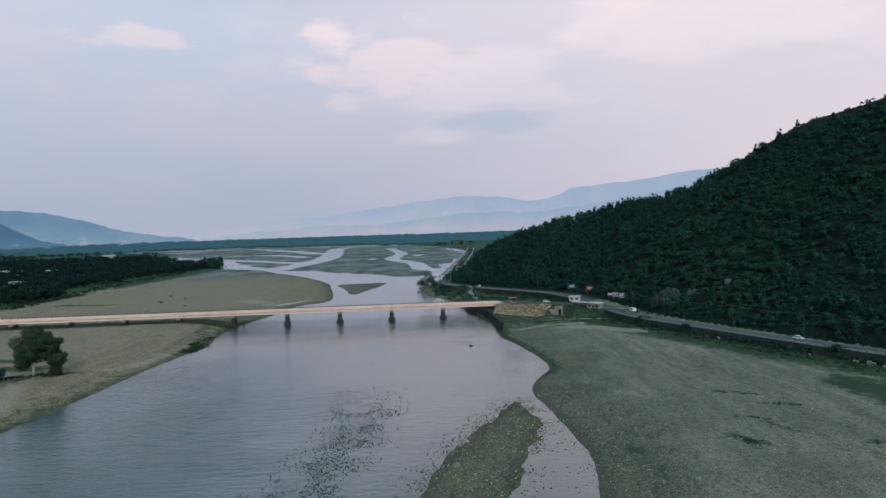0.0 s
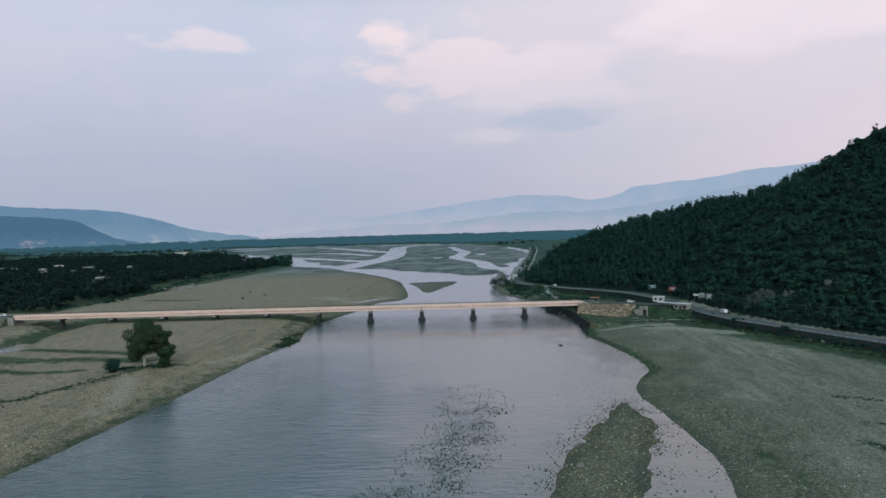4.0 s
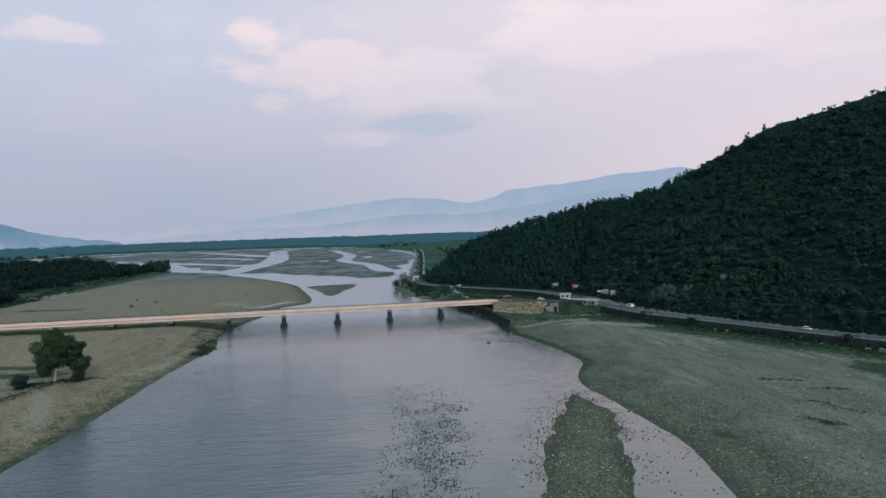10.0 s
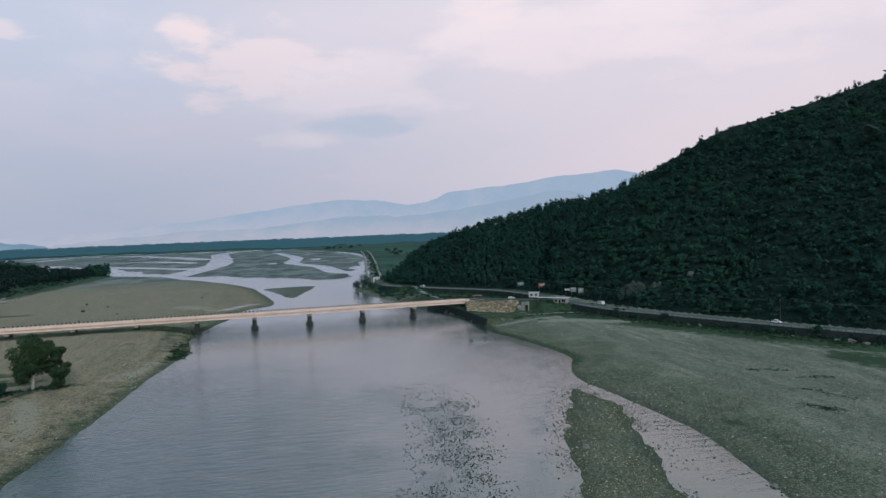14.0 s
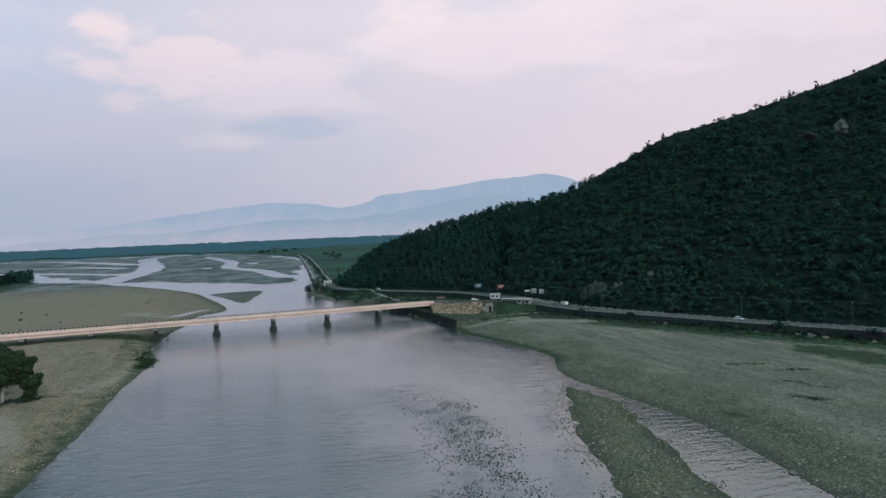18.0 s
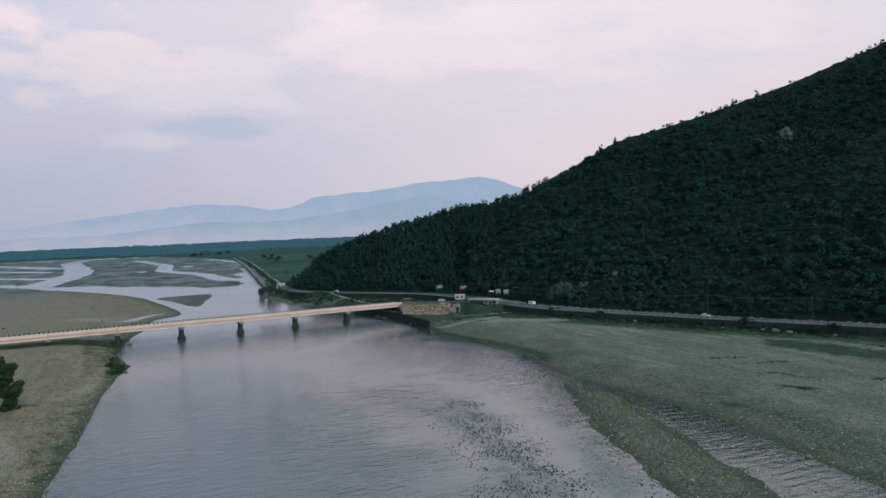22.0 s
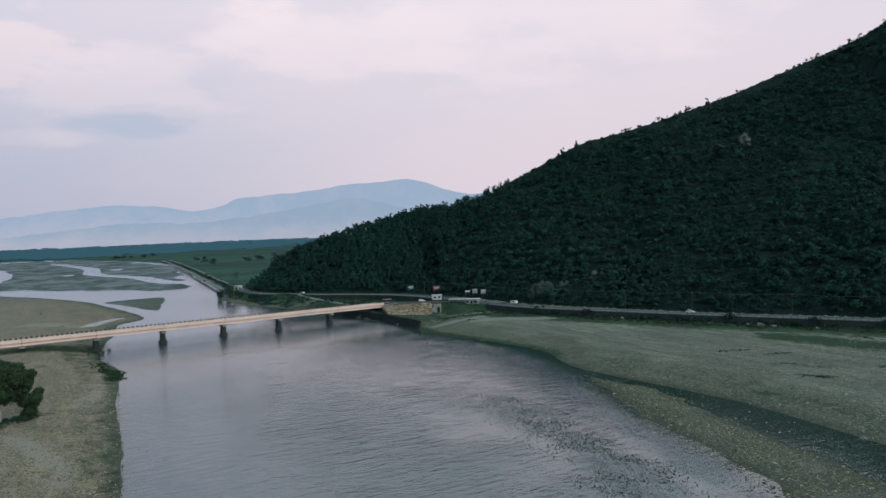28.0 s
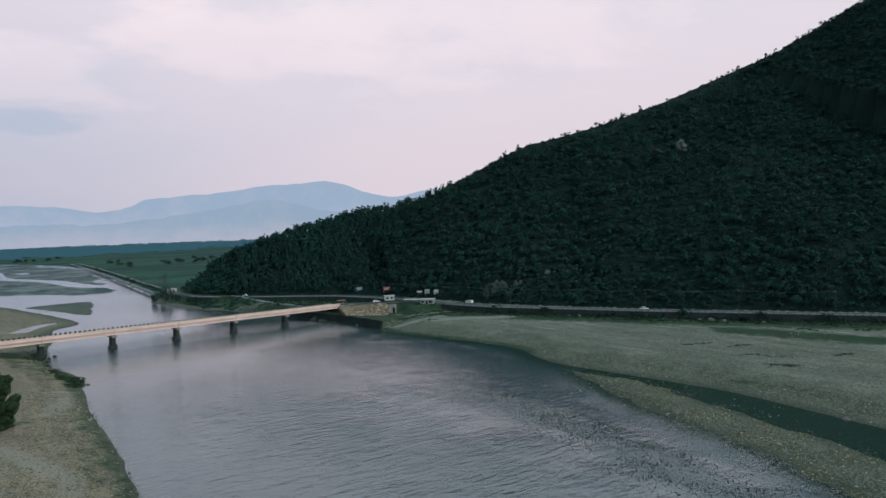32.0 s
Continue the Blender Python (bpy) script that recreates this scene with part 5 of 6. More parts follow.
def billboard(x, y, z, w, h, leg, yaw, mat, label, lines=0):
    ob = base("billboard", label, "billboard", pose(x, y, z, 0, 0, yaw), "billboards by the road")
    part("panel", box(w, 0.12, h, 0, 0, leg + h / 2, 0.02), mat, ob)
    for s_ in (-1, 1):
        part("frame_rail", box(w + 0.2, 0.16, 0.12, 0, 0, leg + h / 2 + s_ * h / 2, 0.02), M_STEEL, ob)
        part("leg", tube(0.11, 0.10, leg + h, 8, None, Matrix.Translation((s_ * w * 0.3, 0.2, 0))), M_STEEL, ob)
        part("brace", tube(0.06, 0.06, leg * 1.1, 6, None, Matrix.Translation((s_ * w * 0.3, 0.22 + leg * 0.5, 0)) @ Matrix.Rotation(0.45, 4, "X")), M_STEEL, ob)
    for i in range(lines):
        part("print_bar", box(w * (0.7 - 0.18 * (i % 2)), 0.02, h * 0.13, -w * 0.05 * (i % 2), -0.075, leg + h * (0.75 - 0.25 * i)), M_WHITE, ob, "pale line of unreadable print")
    return ob


def board(x, y, mid, w, h, yaw, mat, label, lines):
    g = gz(x, y)
    return billboard(x, y, g, w, h, mid - h / 2 - g, yaw, mat, label, lines)


board(88.8, 482, 8.9, 5.4, 3.2, -22, M_BLUEB, "blue and white roadside billboard on steel legs", 2)
board(95.7, 454, 9.6, 5.0, 3.4, -22, M_RED, "red roadside billboard with pale print on steel legs", 2)
board(101.4, 421, 9.2, 3.4, 1.2, -26, M_WHITE, "long low white roadside signboard on steel legs", 0)
board(102.6, 413.7, 9.7, 3.6, 2.8, -26, M_GREYB, "grey billboard with one pale line of print", 1)
board(104.6, 406.2, 9.7, 3.4, 3.0, -26, M_GREYB, "pale grey billboard on steel legs below the hill", 2)


def wheel(at, parent, r=0.33):
    ob = part("wheel", tube(r, r, 0.22, 14, None, Matrix.Rotation(math.pi / 2, 4, "X") @ Matrix.Translation((0, 0, -0.11))), M_TYRE, parent, at=at)
    part("rim", tube(r * 0.55, r * 0.5, 0.24, 10, None, Matrix.Rotation(math.pi / 2, 4, "X") @ Matrix.Translation((0, 0, -0.12))), M_STEEL, ob)


def car(name, label, at, L_=4.2, W_=1.7, H_=1.45, van=False, paint=None, group=""):
    ob = base(name, label, "van" if van else "car", at, group)
    prof = ([(-L_ / 2, 0.35), (L_ / 2, 0.35), (L_ / 2, 1.0), (L_ / 2 - 0.5, H_ - 0.05), (-L_ / 2 + 0.1, H_), (-L_ / 2, 0.9)] if van else
            [(-L_ / 2, 0.3), (L_ / 2, 0.3), (L_ / 2, 0.72), (L_ / 2 - 1.1, 0.88), (L_ / 2 - 1.8, H_), (-L_ / 2 + 0.9, H_), (-L_ / 2 + 0.2, 0.9)])
    bm = prism(prof, -W_ / 2, W_ / 2)
    bmesh.ops.bevel(bm, geom=bm.edges[:], offset=0.06, segments=1, affect="EDGES")
    bmesh.ops.rotate(bm, verts=bm.verts, cent=(0, 0, 0), matrix=Matrix.Rotation(-math.pi / 2, 3, "Z"))
    part("body", bm, paint or M_CARWHITE, ob)
    for s_ in (-1, 1):
        part("side_window", box(L_ * 0.5, 0.03, H_ * 0.26, -0.1 * L_ if not van else 0, s_ * (W_ / 2 + 0.005), H_ * 0.76, 0), M_GLASS, ob)
        part("headlight", box(0.04, 0.3, 0.16, L_ / 2, s_ * W_ * 0.33, 0.62), M_ROOFW, ob)
        for f in (-0.31, 0.31):
            wheel((f * L_, s_ * (W_ / 2 - 0.06), 0.33), ob)
    part("windscreen", box(0.04, W_ * 0.8, 0.5, 0, 0, 0, m=Matrix.Translation((L_ / 2 - (0.27 if van else 1.42), 0, H_ * 0.8)) @ Matrix.Rotation(-0.55 if van else -0.9, 4, "Y")), M_GLASS, ob)
    return ob


def road_pose(y, off=0.0, back=False):
    i = int(np.argmin(np.abs(ROAD[:, 1] - y)))
    t = ROAD[i + 1] - ROAD[i - 1]
    a = math.degrees(math.atan2(t[1], t[0]))
    n = np.array([-t[1], t[0]]) / np.linalg.norm(t)
    p_ = ROAD[i] + n * off
    return pose(float(p_[0]), float(p_[1]), ROAD_Z + 0.17, 0, 0, a + (180 if back else 0))


car("parked_van", "white van parked on the roadside below the hill", road_pose(362, -5.2), 4.8, 1.8, 2.0, True)
car("parked_car", "small white car on the road below the hill", road_pose(264, -1.8, True))
car("parked_car", "pale car on the road at the foot of the spur", road_pose(548, -1.8), paint=M_ROOFW)
car("parked_car", "white car near the bridge approach", pose(60, 407, 7.0, 0, 2, -10))
for k, (xx, g_) in enumerate(((-306, 0), (-311.5, 0))):
    car("parked_car", "white car on the western approach of the bridge", pose(xx, 377.6 - k * 0.4, 9.45, 0, 0, 176), group="cars at the western approach")


def power_pole(x, y, z, h=9.5, arm=1.6, yaw=60):
    ob = base("power_pole", "tall slender grey concrete power pole beside the road", "power pole", pose(x, y, z, 0, 0, yaw), "power poles along the road")
    part("mast", tube(0.15, 0.09, h, 8), M_DARKCONC, ob)
    part("crossarm", box(arm, 0.1, 0.12, 0, 0, h - 0.6), M_STEEL, ob)
    for s_ in (-0.7, 0, 0.7):
        part("insulator", tube(0.06, 0.04, 0.22, 6, None, Matrix.Translation((s_, 0, h - 0.54))), M_WHITE, ob)


for y_ in (190, 226, 262, 298, 332, 366, 410, 455, 500):
    m_ = road_pose(y_, -5.0)
    power_pole(m_.translation.x, m_.translation.y, ROAD_Z - 0.1, 10.5, 1.7, 60)

# village houses
rv = random.Random(9)
for hx, hy, w, d_, h_, a_ in HOUSES:
    n_w = max(2, int(w / 4))
    wins = [((i + 0.5) / n_w, 1.3, 0.9 + 3.2 * f, 2.3 + 3.2 * f) for i in range(n_w) for f in range(2 if h_ > 6 else 1)]
    building("village_house", "pale flat-roofed village house among dark trees", "house", pose(hx, hy, gz(hx, hy), 0, 0, a_), w, d_, h_, wins, M_WHITE if rv.random() < 0.6 else M_CONC, M_ROOFW, 0.3, group="village houses")
building("spur_hut", "small white hut at the tip of the wooded spur", "hut", pose(0.5, 652, 3.1, 0, 0, -8), 7.5, 5.0, 4.6, [(0.3, 1.6, 1.6, 3.2), (0.72, 1.4, 1.6, 3.2)], M_WHITE, M_ROOFW, 0.3)


# ---- rocks ----
def rock(name, label, x, y, z, sx, sy, sz, mat, seed, group="", tip=0.0):
    bm = bmesh.new()
    bmesh.ops.create_icosphere(bm, subdivisions=3, radius=0.5)
    for v in bm.verts:
        n = noise.noise(v.co * 2.2 + Vector((seed, 0, 0))) * 0.55 + noise.noise(v.co * 5 + Vector((0, seed, 0))) * 0.42
        v.co *= 1 + n
    bmesh.ops.transform(bm, matrix=Matrix.Diagonal((sx, sy, sz, 1)), verts=bm.verts)
    ob = part(name, bm, mat, at=pose(x, y, z, tip, 0, seed * 47))
    return tagged(ob, label, "rock", group)


rock("hill_boulder", "large pale grey boulder standing out of the hillside scrub", 275.6, 338.5, 103.5, 9.5, 7, 8.5, M_OUTCROP, 1, "rocks on the hill")
rock("hill_boulder", "grey rock ledge beside the large boulder", 263, 350, 100.0, 9, 6, 4, M_FACEROCK, 2, "rocks on the hill")
for i, (x_, y_, s_) in enumerate(((139.6, 338.8, 3.4), (142.5, 335.5, 2), (127, 348.6, 2.8), (125.2, 351, 3.2), (116.4, 360, 9), (113.5, 363.5, 7), (119.5, 357, 7), (190, 420, 4), (330, 400, 5))):
    rock("hill_outcrop", "grey broken rock outcrop on the wooded slope", x_, y_, gz(x_, y_) + s_ * 0.15, s_, s_ * 0.8, s_ * 1.1, M_OUTCROP if i < 4 else M_FACEROCK if i < 7 else M_ROCK, 3 + i, "rocks on the hill")
for i, (x_, y_, s_) in enumerate(((116, 291, 2.6), (119, 287, 2.0), (122, 281, 1.6), (113, 296, 1.8), (143.5, 231.5, 3.2), (145, 226, 2.4), (141, 236, 2.0), (133, 251, 1.5), (128, 262, 1.4), (152, 210, 1.6))):
    rock("pale_boulder", "pale boulder lying at the foot of the road wall", x_, y_, gz(x_, y_) + s_ * 0.1, s_ * 0.95, s_ * 0.7, s_ * 0.5, M_PALEROCK, 21 + i, "boulders below the wall")
for i, (x_, y_, s_) in enumerate(((1.3, 150, 1.5), (26.4, 118.6, 1.3), (10.7, 304.9, 1.6), (-120, 381, 2.0), (-119, 389, 1.6), (-116, 394, 1.5))):
    rock("river_boulder", "single boulder at the water's edge", x_, y_, max(gz(x_, y_), -0.2) + s_ * 0.12, s_ * 1.2, s_, s_ * 0.65, M_PALEROCK if i < 2 else M_DARKCONC, 40 + i, "boulders in the river")
for i, (x_, y_, s_) in enumerate(((-222.7, 537, 2.0), (-212, 560, 1.4), (-190, 500, 1.2), (-236, 590, 1.6), (-150, 600, 1.3), (-205, 470, 1.1), (-178, 455, 1.2))):
    rock("bar_boulder", "dark boulder on the gravel bar", x_, y_, gz(x_, y_) + s_ * 0.2, s_ * 1.2, s_, s_ * 0.9, M_DARKCONC, 50 + i, "boulders on the bar")

# loose cobbles along the shores and over the shoals
rc = np.random.RandomState(21)
x, y = seeds(rc, 480000, -165, 130, 85, 300)
_, l3, r3, b3 = land_height(x, y)
n_ = fog(x, y, 7, 3)
p = np.where((l3 > -0.6) & (l3 < 30), 1.0 * np.exp(-np.maximum(l3, 0) / 14), 0) + np.where(b3 > 0, 1.3, np.where(b3 > -8, 2.6 * np.exp(b3 / 2.8), 0)) + np.where(r3 > -1.5, np.maximum(0.5 * np.exp(-np.maximum(r3, 0) / 9), 0.22 * soft_step(y, 280, 150)), 0)
d2c = near_line(x, y, CHUTE)[0]
d1c = near_line(x, y, RIFFLE)[0] + (fog(x, y, 16, 3) - 0.5) * 9
afloat = np.maximum.reduce([l3, r3, b3]) < 0
p = np.maximum(p, np.where(afloat & (d2c < 12), 0.06 * soft_step(n_, 0.4, 0.7), 0))
# dark stones added along the riffle stand in for its shaded wave faces
p = np.maximum(p, np.where(afloat & (d1c < 12), 3.2 * soft_step(d1c, 14, 1) * soft_step(y, 240, 140), 0))
p = np.maximum(p, np.where(afloat & (r3 > -7) & (y < 205), 0.30 * soft_step(fog(x, y, 9, 3), 0.42, 0.62), 0))
m = rc.rand(len(x)) < p * 0.5 * soft_step(n_, 0.25, 0.6)
x, y = x[m], y[m]
z = ground_height(x, y)
size = 0.09 + 0.24 * rc.rand(len(x)) ** 3
size = np.where(z < 0, size * 1.0, size)
z = np.where(z < -0.05, -0.02, z)
octa = np.array([(1, 0, 0), (0, 1, 0), (-1, 0, 0), (0, -1, 0), (0, 0, 0.6), (0, 0, -0.6)])
of = np.array([(0, 1, 4), (1, 2, 4), (2, 3, 4), (3, 0, 4), (1, 0, 5), (2, 1, 5), (3, 2, 5), (0, 3, 5)])
a = rc.rand(len(x)) * 6.28
v = octa[None] * (size[:, None, None] * (0.7 + 0.6 * rc.rand(len(x), 6, 1)))
v = np.stack([v[..., 0] * np.cos(a)[:, None] - v[..., 1] * np.sin(a)[:, None], v[..., 0] * np.sin(a)[:, None] + v[..., 1] * np.cos(a)[:, None], v[..., 2]], -1)
v += np.stack([x, y, z], -1)[:, None, :]
for nm_, pick, lo_, hi_, top_, lab_ in (("cobbles", z > 0.0, (0.050, 0.053, 0.028), (0.215, 0.205, 0.120), (0.46, 0.44, 0.34), "grey and olive cobbles strewn along the shores and bars"),
                                        ("wet_cobbles", z <= 0.0, (0.012, 0.022, 0.019), (0.055, 0.074, 0.060), (0.17, 0.185, 0.165), "dark wet cobbles, and specks standing in for dark wave faces")):
    k = Mat(nm_, 0.9)
    r1 = k.random(island=True)
    cc = k.mix(r1, lo_, hi_)
    k.colour(k.mix(k.step(r1, 0.80, 0.97), cc, top_))
    vv = v[pick].reshape(-1, 3)
    n_c = int(pick.sum())
    me = mesh_of(nm_, vv, (of[None] + (np.arange(n_c) * 6)[:, None, None]).reshape(-1, 3), False)
    me.materials.append(k.m)
    tagged(new(nm_, me), lab_, "cobbles", kind="stuff")


# ---- trees and bushes of the near bank ----
def limb(bm, a, b, r0, r1, seg=7, bend=0.0, rnd=None):
    a, b = Vector(a), Vector(b)
    steps = 4
    rings = []
    side_ = (b - a).cross(Vector((0, 0, 1)))
    side_ = side_.normalized() if side_.length > 1e-3 else Vector((1, 0, 0))
    for i in range(steps + 1):
        f_ = i / steps
        c = a.lerp(b, f_) + side_ * bend * math.sin(math.pi * f_)
        d_ = (b - a).normalized()
        u = d_.cross(Vector((0.3, 0.8, 0.1))).normalized()
        w = d_.cross(u)
        rad = r0 + (r1 - r0) * f_
        rings.append([bm.verts.new(c + (u * math.cos(6.2832 * k / seg) + w * math.sin(6.2832 * k / seg)) * rad) for k in range(seg)])
    for p0, p1 in zip(rings[:-1], rings[1:]):
        for k in range(seg):
            bm.faces.new((p0[k], p0[(k + 1) % seg], p1[(k + 1) % seg], p1[k]))
    bm.faces.new(rings[-1])


def big_tree(x, y, z, h, spread, n, seed, label, bark, leaf=M_LEAF2, lean=0.0, group="", low=0.24):
    r = random.Random(seed)
    ob = base("tree", label, "tree", (x, y, z - 0.2), group)
    bm = bmesh.new()
    limb(bm, (0, 0, 0), (lean, 0, h * 0.55), h * 0.028, h * 0.016, 9, 0.25)
    tips = []
    for i in range(9):
        a = i * 2.4 + r.uniform(-0.4, 0.4)
        z0 = h * r.uniform(0.22, 0.5)
        q = Vector((lean + math.cos(a) * spread * r.uniform(0.5, 0.85), math.sin(a) * spread * r.uniform(0.5, 0.85), h * r.uniform(0.38, 0.86)))
        limb(bm, (lean * z0 / (h * 0.55), 0, z0), q, h * 0.011, h * 0.004, 6, r.uniform(-0.5, 0.5))
        tips.append(q)
    limb(bm, (lean, 0, h * 0.54), (lean * 1.2, 0.2, h * 0.92), h * 0.016, h * 0.004, 7, 0.3)
    tips.append(Vector((lean * 1.2, 0, h * 0.88)))
    part("trunk", bm, bark, ob, "pale grey trunk and limbs")
    lobes = []
    for q in tips:
        for _ in range(3):
            lobes.append((q.x * 0.9 + r.gauss(0, 0.14) * spread, q.y * 0.9 + r.gauss(0, 0.14) * spread, min(q.z + r.gauss(0, 0.06) * h, h * 0.90), spread * r.uniform(0.24, 0.40)))
    for _ in range(16):
        lobes.append((lean + r.gauss(0, 0.3) * spread, r.gauss(0, 0.3) * spread, h * r.uniform(low, 0.80), spread * r.uniform(0.36, 0.50)))
    tri = crown_tris(n, lobes, max(h * 0.012, 0.24), seed, 0.9)
    me = mesh_of("crown", tri.reshape(-1, 3), np.arange(n * 3).reshape(-1, 3))
    piece("crown", me, leaf, ob)
    return ob


M_PALEBARK = worn("pale_bark", (0.42, 0.40, 0.36), (0.22, 0.20, 0.17), 1.5, 0.9, 0.4)
tz = gz(-150, 248)
big_tree(-150, 247.5, tz, 18.3, 6.3, 27000, 5, "tall leafy tree with a pale trunk on the gravel bank", M_PALEBARK)
big_tree(-143.4, 249.5, gz(-143, 249), 15.0, 3.5, 14000, 6, "slimmer young tree beside the tall one", M_BARK, low=0.06)
big_tree(-156.5, 237.0, gz(-156, 237), 5.4, 2.8, 2000, 7, "small dark round tree on the gravel bank", M_BARK, M_LEAF)
for i, (x_, y_, h_, s_) in enumerate(((-22, 612, 9, 3.4), (-17, 604, 12, 4), (-12, 610, 14, 4.6), (-9, 618, 5, 2.6), (-15, 622, 14, 4.4), (2, 606, 8, 3.2),
                                      (3, 624, 7, 2.8), (-12, 634, 8, 3), (-20, 626, 6, 2.6), (-9, 600, 6, 2.4))):
    big_tree(x_, y_, gz(x_, y_), h_, s_, 1100, 60 + i, "dark leafy tree on the wooded spur by the river", M_BARK, M_LEAF, group="trees on the spur")
big_tree(-479, 2609, 1.5, 28, 11, 300, 90, "lone dark tree far off on the plain", M_BARK, M_LEAF)
big_tree(30, 800, 3.0, 11, 5, 500, 91, "rounded tree beside the canal bank", M_BARK, M_LEAF)
rb = np.random.RandomState(31)


def weeds(name, pts, n, wide, hi, mat, label, group=""):
    """A ragged line of low growth along plan points."""
    c = curve(pts, 6)
    i = rb.randint(0, len(c), n)
    sp = c[i] + rb.normal(size=(n, 2)) * wide
    sp = np.column_stack([sp, ground_height(sp[:, 0], sp[:, 1]) - 0.08])
    ob = scatter(name, sp, hi * (0.5 + rb.rand(n)), SHRUBS, mat, label, "weeds", 1.5, rb.randint(999))
    return ob


weeds("bank_weeds", [(-153, 231), (-156, 222), (-160, 210), (-164, 200), (-170, 190)], 110, 2.6, 0.4, M_LEAF2, "line of green weeds on the gravel bank")
weeds("bank_weeds", [(-143, 252), (-147, 249), (-153, 246), (-157, 241)], 70, 1.4, 0.8, M_LEAF, "dark scrub round the foot of the tree")
weeds("shore_scrub", [(-120, 350), (-119, 365), (-121, 380), (-123, 392), (-119, 410)], 260, 2.6, 0.4, M_LEAF2, "green scrub on the bank below the bridge")
weeds("shore_scrub", [(-122, 325), (-121, 338), (-122, 352)], 90, 1.6, 0.5, M_LEAF2, "low green growth at the water's edge")
weeds("shore_scrub", [(-118.5, 310), (-117.5, 318), (-119, 330)], 130, 1.7, 0.6, M_LEAF2, "bright green growth on the bank's edge")
for pts, n_, w_ in (([(66.5, 161), (68, 156), (70, 153)], 46, 0.9), ([(79, 201), (84, 199), (88, 197)], 40, 0.8), ([(79, 171), (80, 166), (82, 161)], 26, 0.6),
                    ([(86, 187), (90, 186), (94, 183)], 26, 0.6), ([(94, 152), (97, 150), (100, 149)], 30, 0.9), ([(74, 176), (77, 174), (80, 173)], 18, 0.5)):
    weeds("gravel_weeds", pts, n_, w_ * 1.3, 0.32, M_SCRUB, "dark patch of low weeds on the gravel bar")
x, y = seeds(rb, 5200, 98, 190, 120, 300)
dr_, _, sd_ = near_line(x, y, ROAD)
m = (sd_ > 0) & (dr_ > 7) & (dr_ < 34) & (fog(x, y, 14, 3) > 0.5 + (dr_ - 12) * 0.006) & (rb.rand(len(x)) < 0.6)
x, y = x[m], y[m]
scatter("meadow_grass", np.column_stack([x, y, ground_height(x, y) - 0.06]), 0.25 + 0.35 * rb.rand(len(x)), SHRUBS, M_LEAF2, "green tussocks between the gravel and the road wall", "grass", 2.4, 15)
x, y = seeds(rb, 1600, 34, 108, 340, 392)
m = (fog(x, y, 10, 3) > 0.48) & (rb.rand(len(x)) < 0.55) & ~((x < 63) & (y > 366))
x, y = x[m], y[m]
scatter("bund_grass", np.column_stack([x, y, ground_height(x, y) - 0.06]), 0.25 + 0.45 * rb.rand(len(x)), SHRUBS, M_LEAF2, "rough green tussocks on the slope below the shelter", "grass", 2.0, 16)


# ---- canal bank and its tracks across the plain ----
M_PALETRACK = worn("pale_track", (0.24, 0.26, 0.25), (0.13, 0.145, 0.14), 0.05, 0.95, 0.3)
for off, half in ((-8.0, 1.3), (7.0, 1.2)):
    c_ = curve([(2 + off, 690), (14 + off, 860), (29 + off, 1060), (45 + off, 1300), (58 + off, 1500), (66 + off, 1700)], 8)
    ribbon("canal_track", np.column_stack([c_, 3.2 + 0 * c_[:, 0]]), half, M_PALETRACK, 0.25, "pale track along the canal bank", "track", 1.2)
cb = curve([(6, 700), (16, 860), (30, 1060), (46, 1300), (58, 1500)], 8)
i_ = rb.randint(0, len(cb), 170)
sp = cb[i_] + rb.normal(size=(170, 2)) * (3.0, 12)
scatter("canal_bushes", np.column_stack([sp, np.full(170, 2.6)]), 0.9 + 1.6 * rb.rand(170), SHRUBS, M_LEAF2, "green bushes along the canal bank", "shrubs", 1.2, 18)

# small trees standing along the hill's crest
lc = curve(CREST, 8)
lc = lc[lc[:, 0] > 250]
i_ = rb.randint(0, len(lc) - 1, 70)
f_ = rb.rand(70, 1)
sp = lc[i_] * (1 - f_) + lc[i_ + 1] * f_
sp[:, :2] += rb.normal(size=(70, 2)) * 2.5
sp[:, 2] = ground_height(sp[:, 0], sp[:, 1]) - 0.3
scatter("crest_trees", sp, 1.8 + 2.6 * rb.rand(70) ** 1.5, BROAD + PINES, M_LEAF, "small dark trees along the hill's crest", "trees", 1.0, 19)

x, y = seeds(rb, 1500, -10, 90, 425, 575)
dr_, _, sd_ = near_line(x, y, ROAD)
_, _, rr_, _ = land_height(x, y)
m = (sd_ > 0) & (dr_ > 9) & (rr_ > 2) & (fog(x, y, 16, 3) > 0.46)
x, y = x[m], y[m]
scatter("river_terrace_scrub", np.column_stack([x, y, ground_height(x, y) - 0.1]), 0.5 + 1.3 * rb.rand(len(x)), SHRUBS, M_SCRUB, "dark low scrub on the river terrace", "shrubs", 1.5, 20)

# pale path along the crown of the guide bank above the bridge
ub = UPPER_BUND[2:-3]
ribbon("bund_path", np.column_stack([ub, np.full(len(ub), 6.4)]), 1.3, M_PALETRACK, 0.12, "pale trodden path along the crown of the guide bank", "track", 0.4)


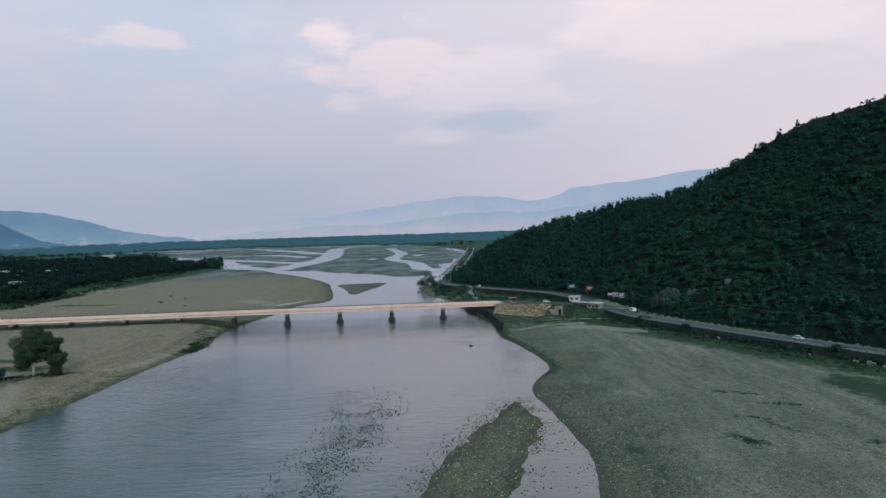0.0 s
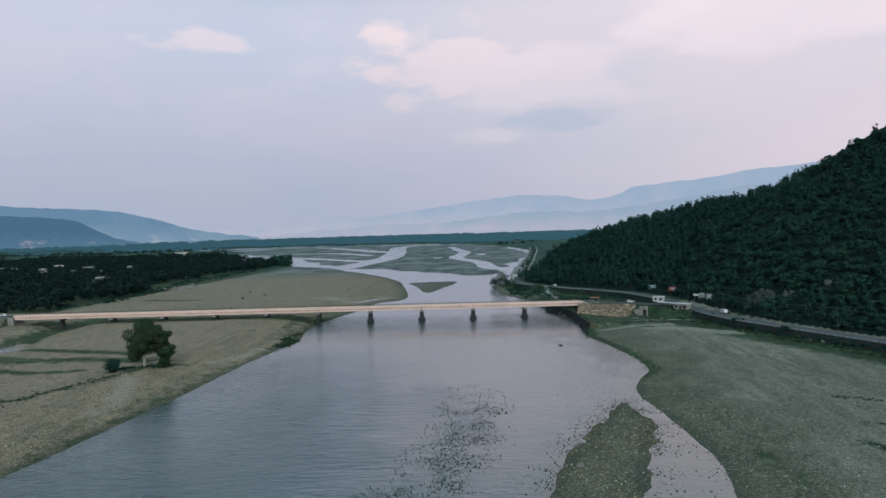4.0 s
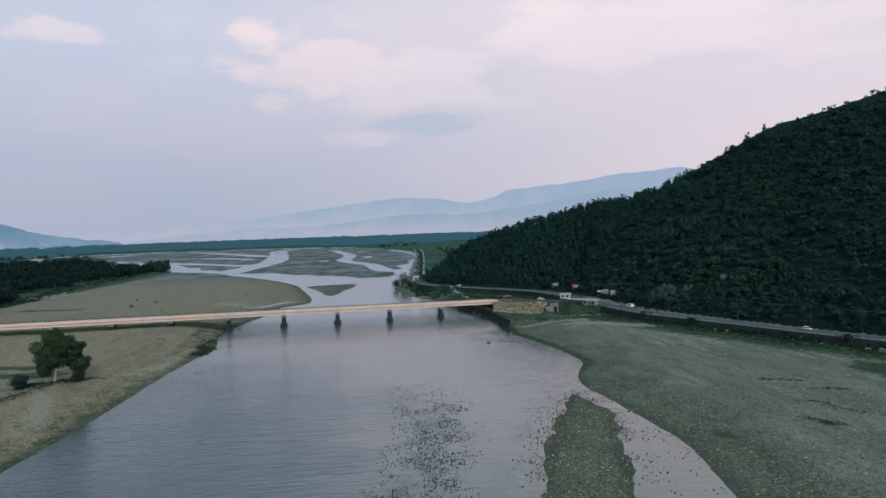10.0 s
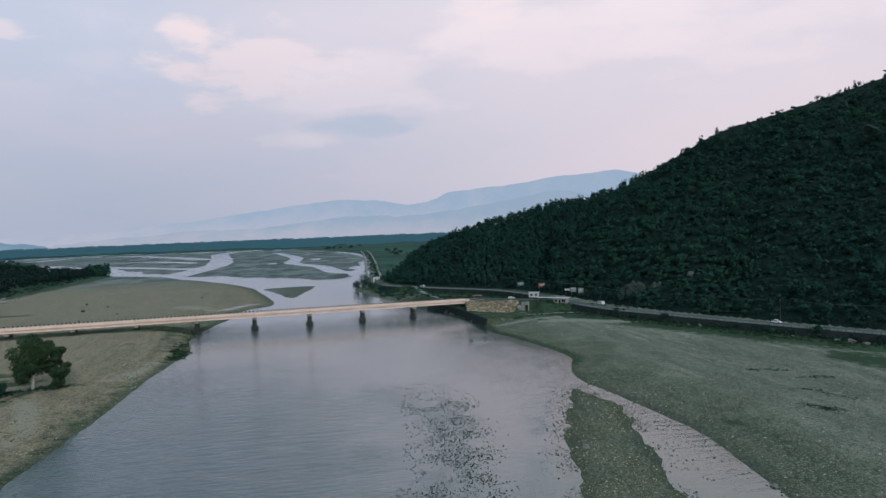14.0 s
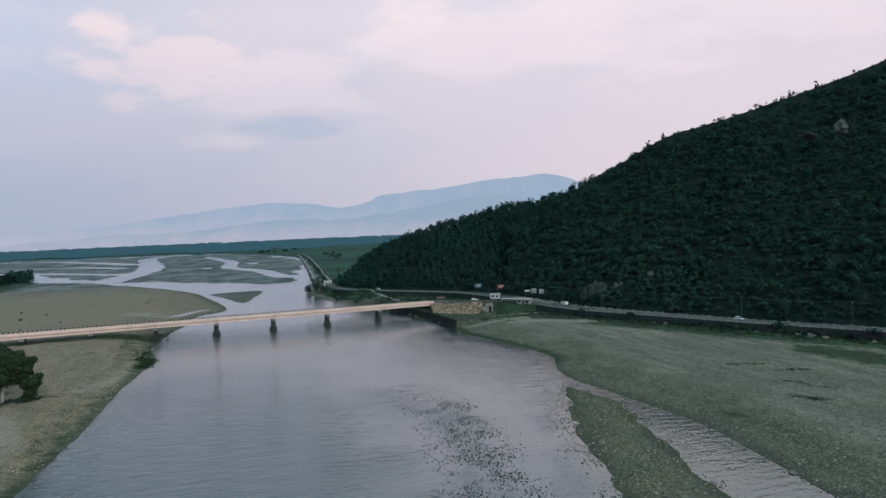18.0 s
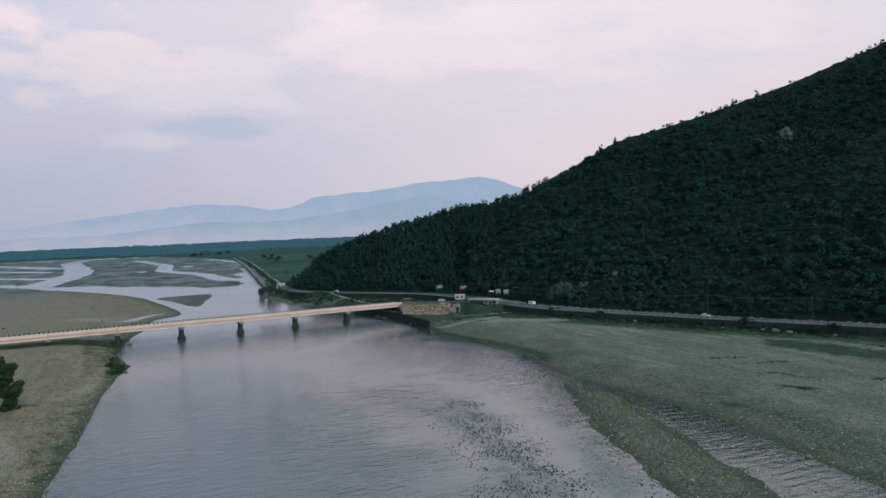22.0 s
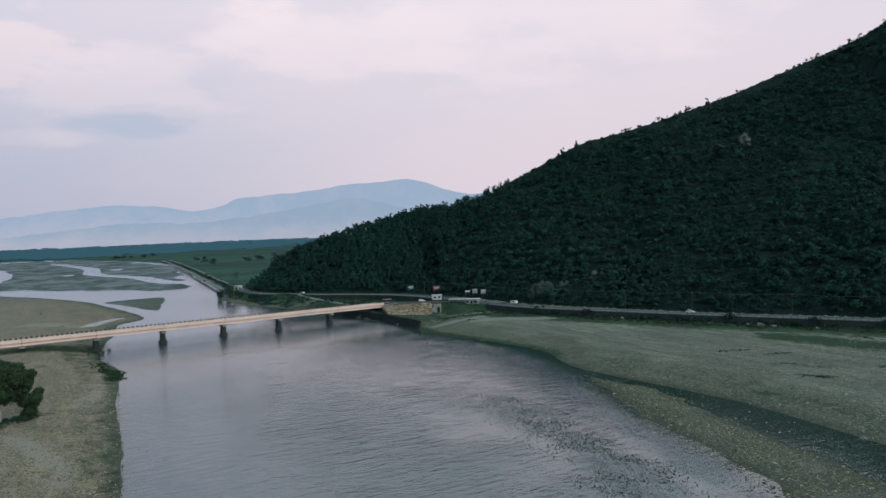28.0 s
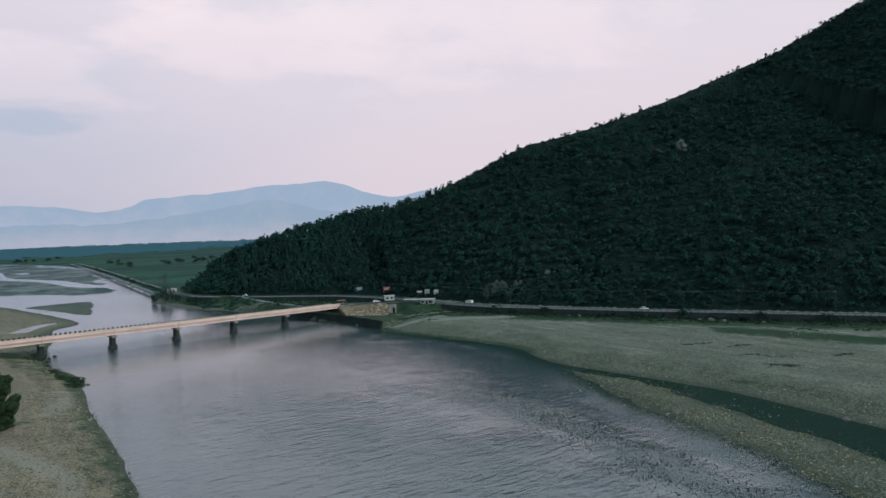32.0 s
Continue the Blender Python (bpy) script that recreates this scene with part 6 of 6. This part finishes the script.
# ---- power lines between the poles ----
tops = [road_pose(y_, -5.0).translation + Vector((0, 0, 9.9)) for y_ in (190, 226, 262, 298, 332, 366, 410, 455, 500)]
M_WIRE = worn("dull_wire", (0.10, 0.105, 0.11), (0.06, 0.065, 0.07), 2.0, 0.6, 0.0, metal=0.4)
for a, b in zip(tops[:-1], tops[1:]):
    for off in (-0.7, 0.0, 0.7):
        bm = bmesh.new()
        q0 = a + Vector((off * 0.5, off * 0.87, 0))
        for k in range(8):
            f0, f1 = k / 8, (k + 1) / 8
            d_ = b - a
            p0 = q0 + d_ * f0 - Vector((0, 0, 3.2 * f0 * (1 - f0)))
            p1 = q0 + d_ * f1 - Vector((0, 0, 3.2 * f1 * (1 - f1)))
            limb(bm, p0, p1, 0.022, 0.022, 4)
        tagged(part("power_line", bm, M_WIRE), "thin dark sagging wire between two power poles", "cable", "wires between the poles")

# rubble and pale stones on the bank before the village wood
for i in range(34):
    x_, y_ = -345 + 26 * rr.random(), 630 + 70 * rr.random()
    s_ = rr.uniform(1.2, 3.4)
    rock("bank_rubble", "pale broken stone in front of the village wood", x_, y_, gz(x_, y_) + s_ * 0.1, s_ * 1.3, s_, s_ * 0.7, M_PALEROCK, 70 + i, "rubble before the wood")

# taller trees standing along the river edge of the village wood
yy = 470 + 680 * rb.rand(150)
xx = np.interp(yy, [440, 500, 540, 604, 726, 901, 1147], [-345, -338, -330, -340, -362, -372, -376]) - 30 * soft_step(fog(np.full(150, -350.0), yy, 60, 3), 0.45, 0.66) * soft_step(yy, 1050, 950) - 4 - 14 * rb.rand(150)
scatter("wood_edge_trees", np.column_stack([xx, yy, ground_height(xx, yy) - 0.3]), 8 + 7 * rb.rand(150), BROAD, M_WOOD, "tall dark trees along the edge of the village wood", "trees", 0.95, 23)
# separate larger trees along the spur's ridge
lc = curve(CREST, 8)
lc = lc[(lc[:, 0] > 24) & (lc[:, 0] < 205)]
i_ = rb.randint(0, len(lc) - 1, 90)
sp = lc[i_].copy()
sp[:, :2] += rb.normal(size=(90, 2)) * 4
sp[:, 2] = ground_height(sp[:, 0], sp[:, 1]) - 0.3
scatter("ridge_trees", sp, 6 + 4.5 * rb.rand(90) ** 1.6, BROAD, M_PINE, "separate dark trees standing out on the spur's ridge", "trees", 0.85, 24)
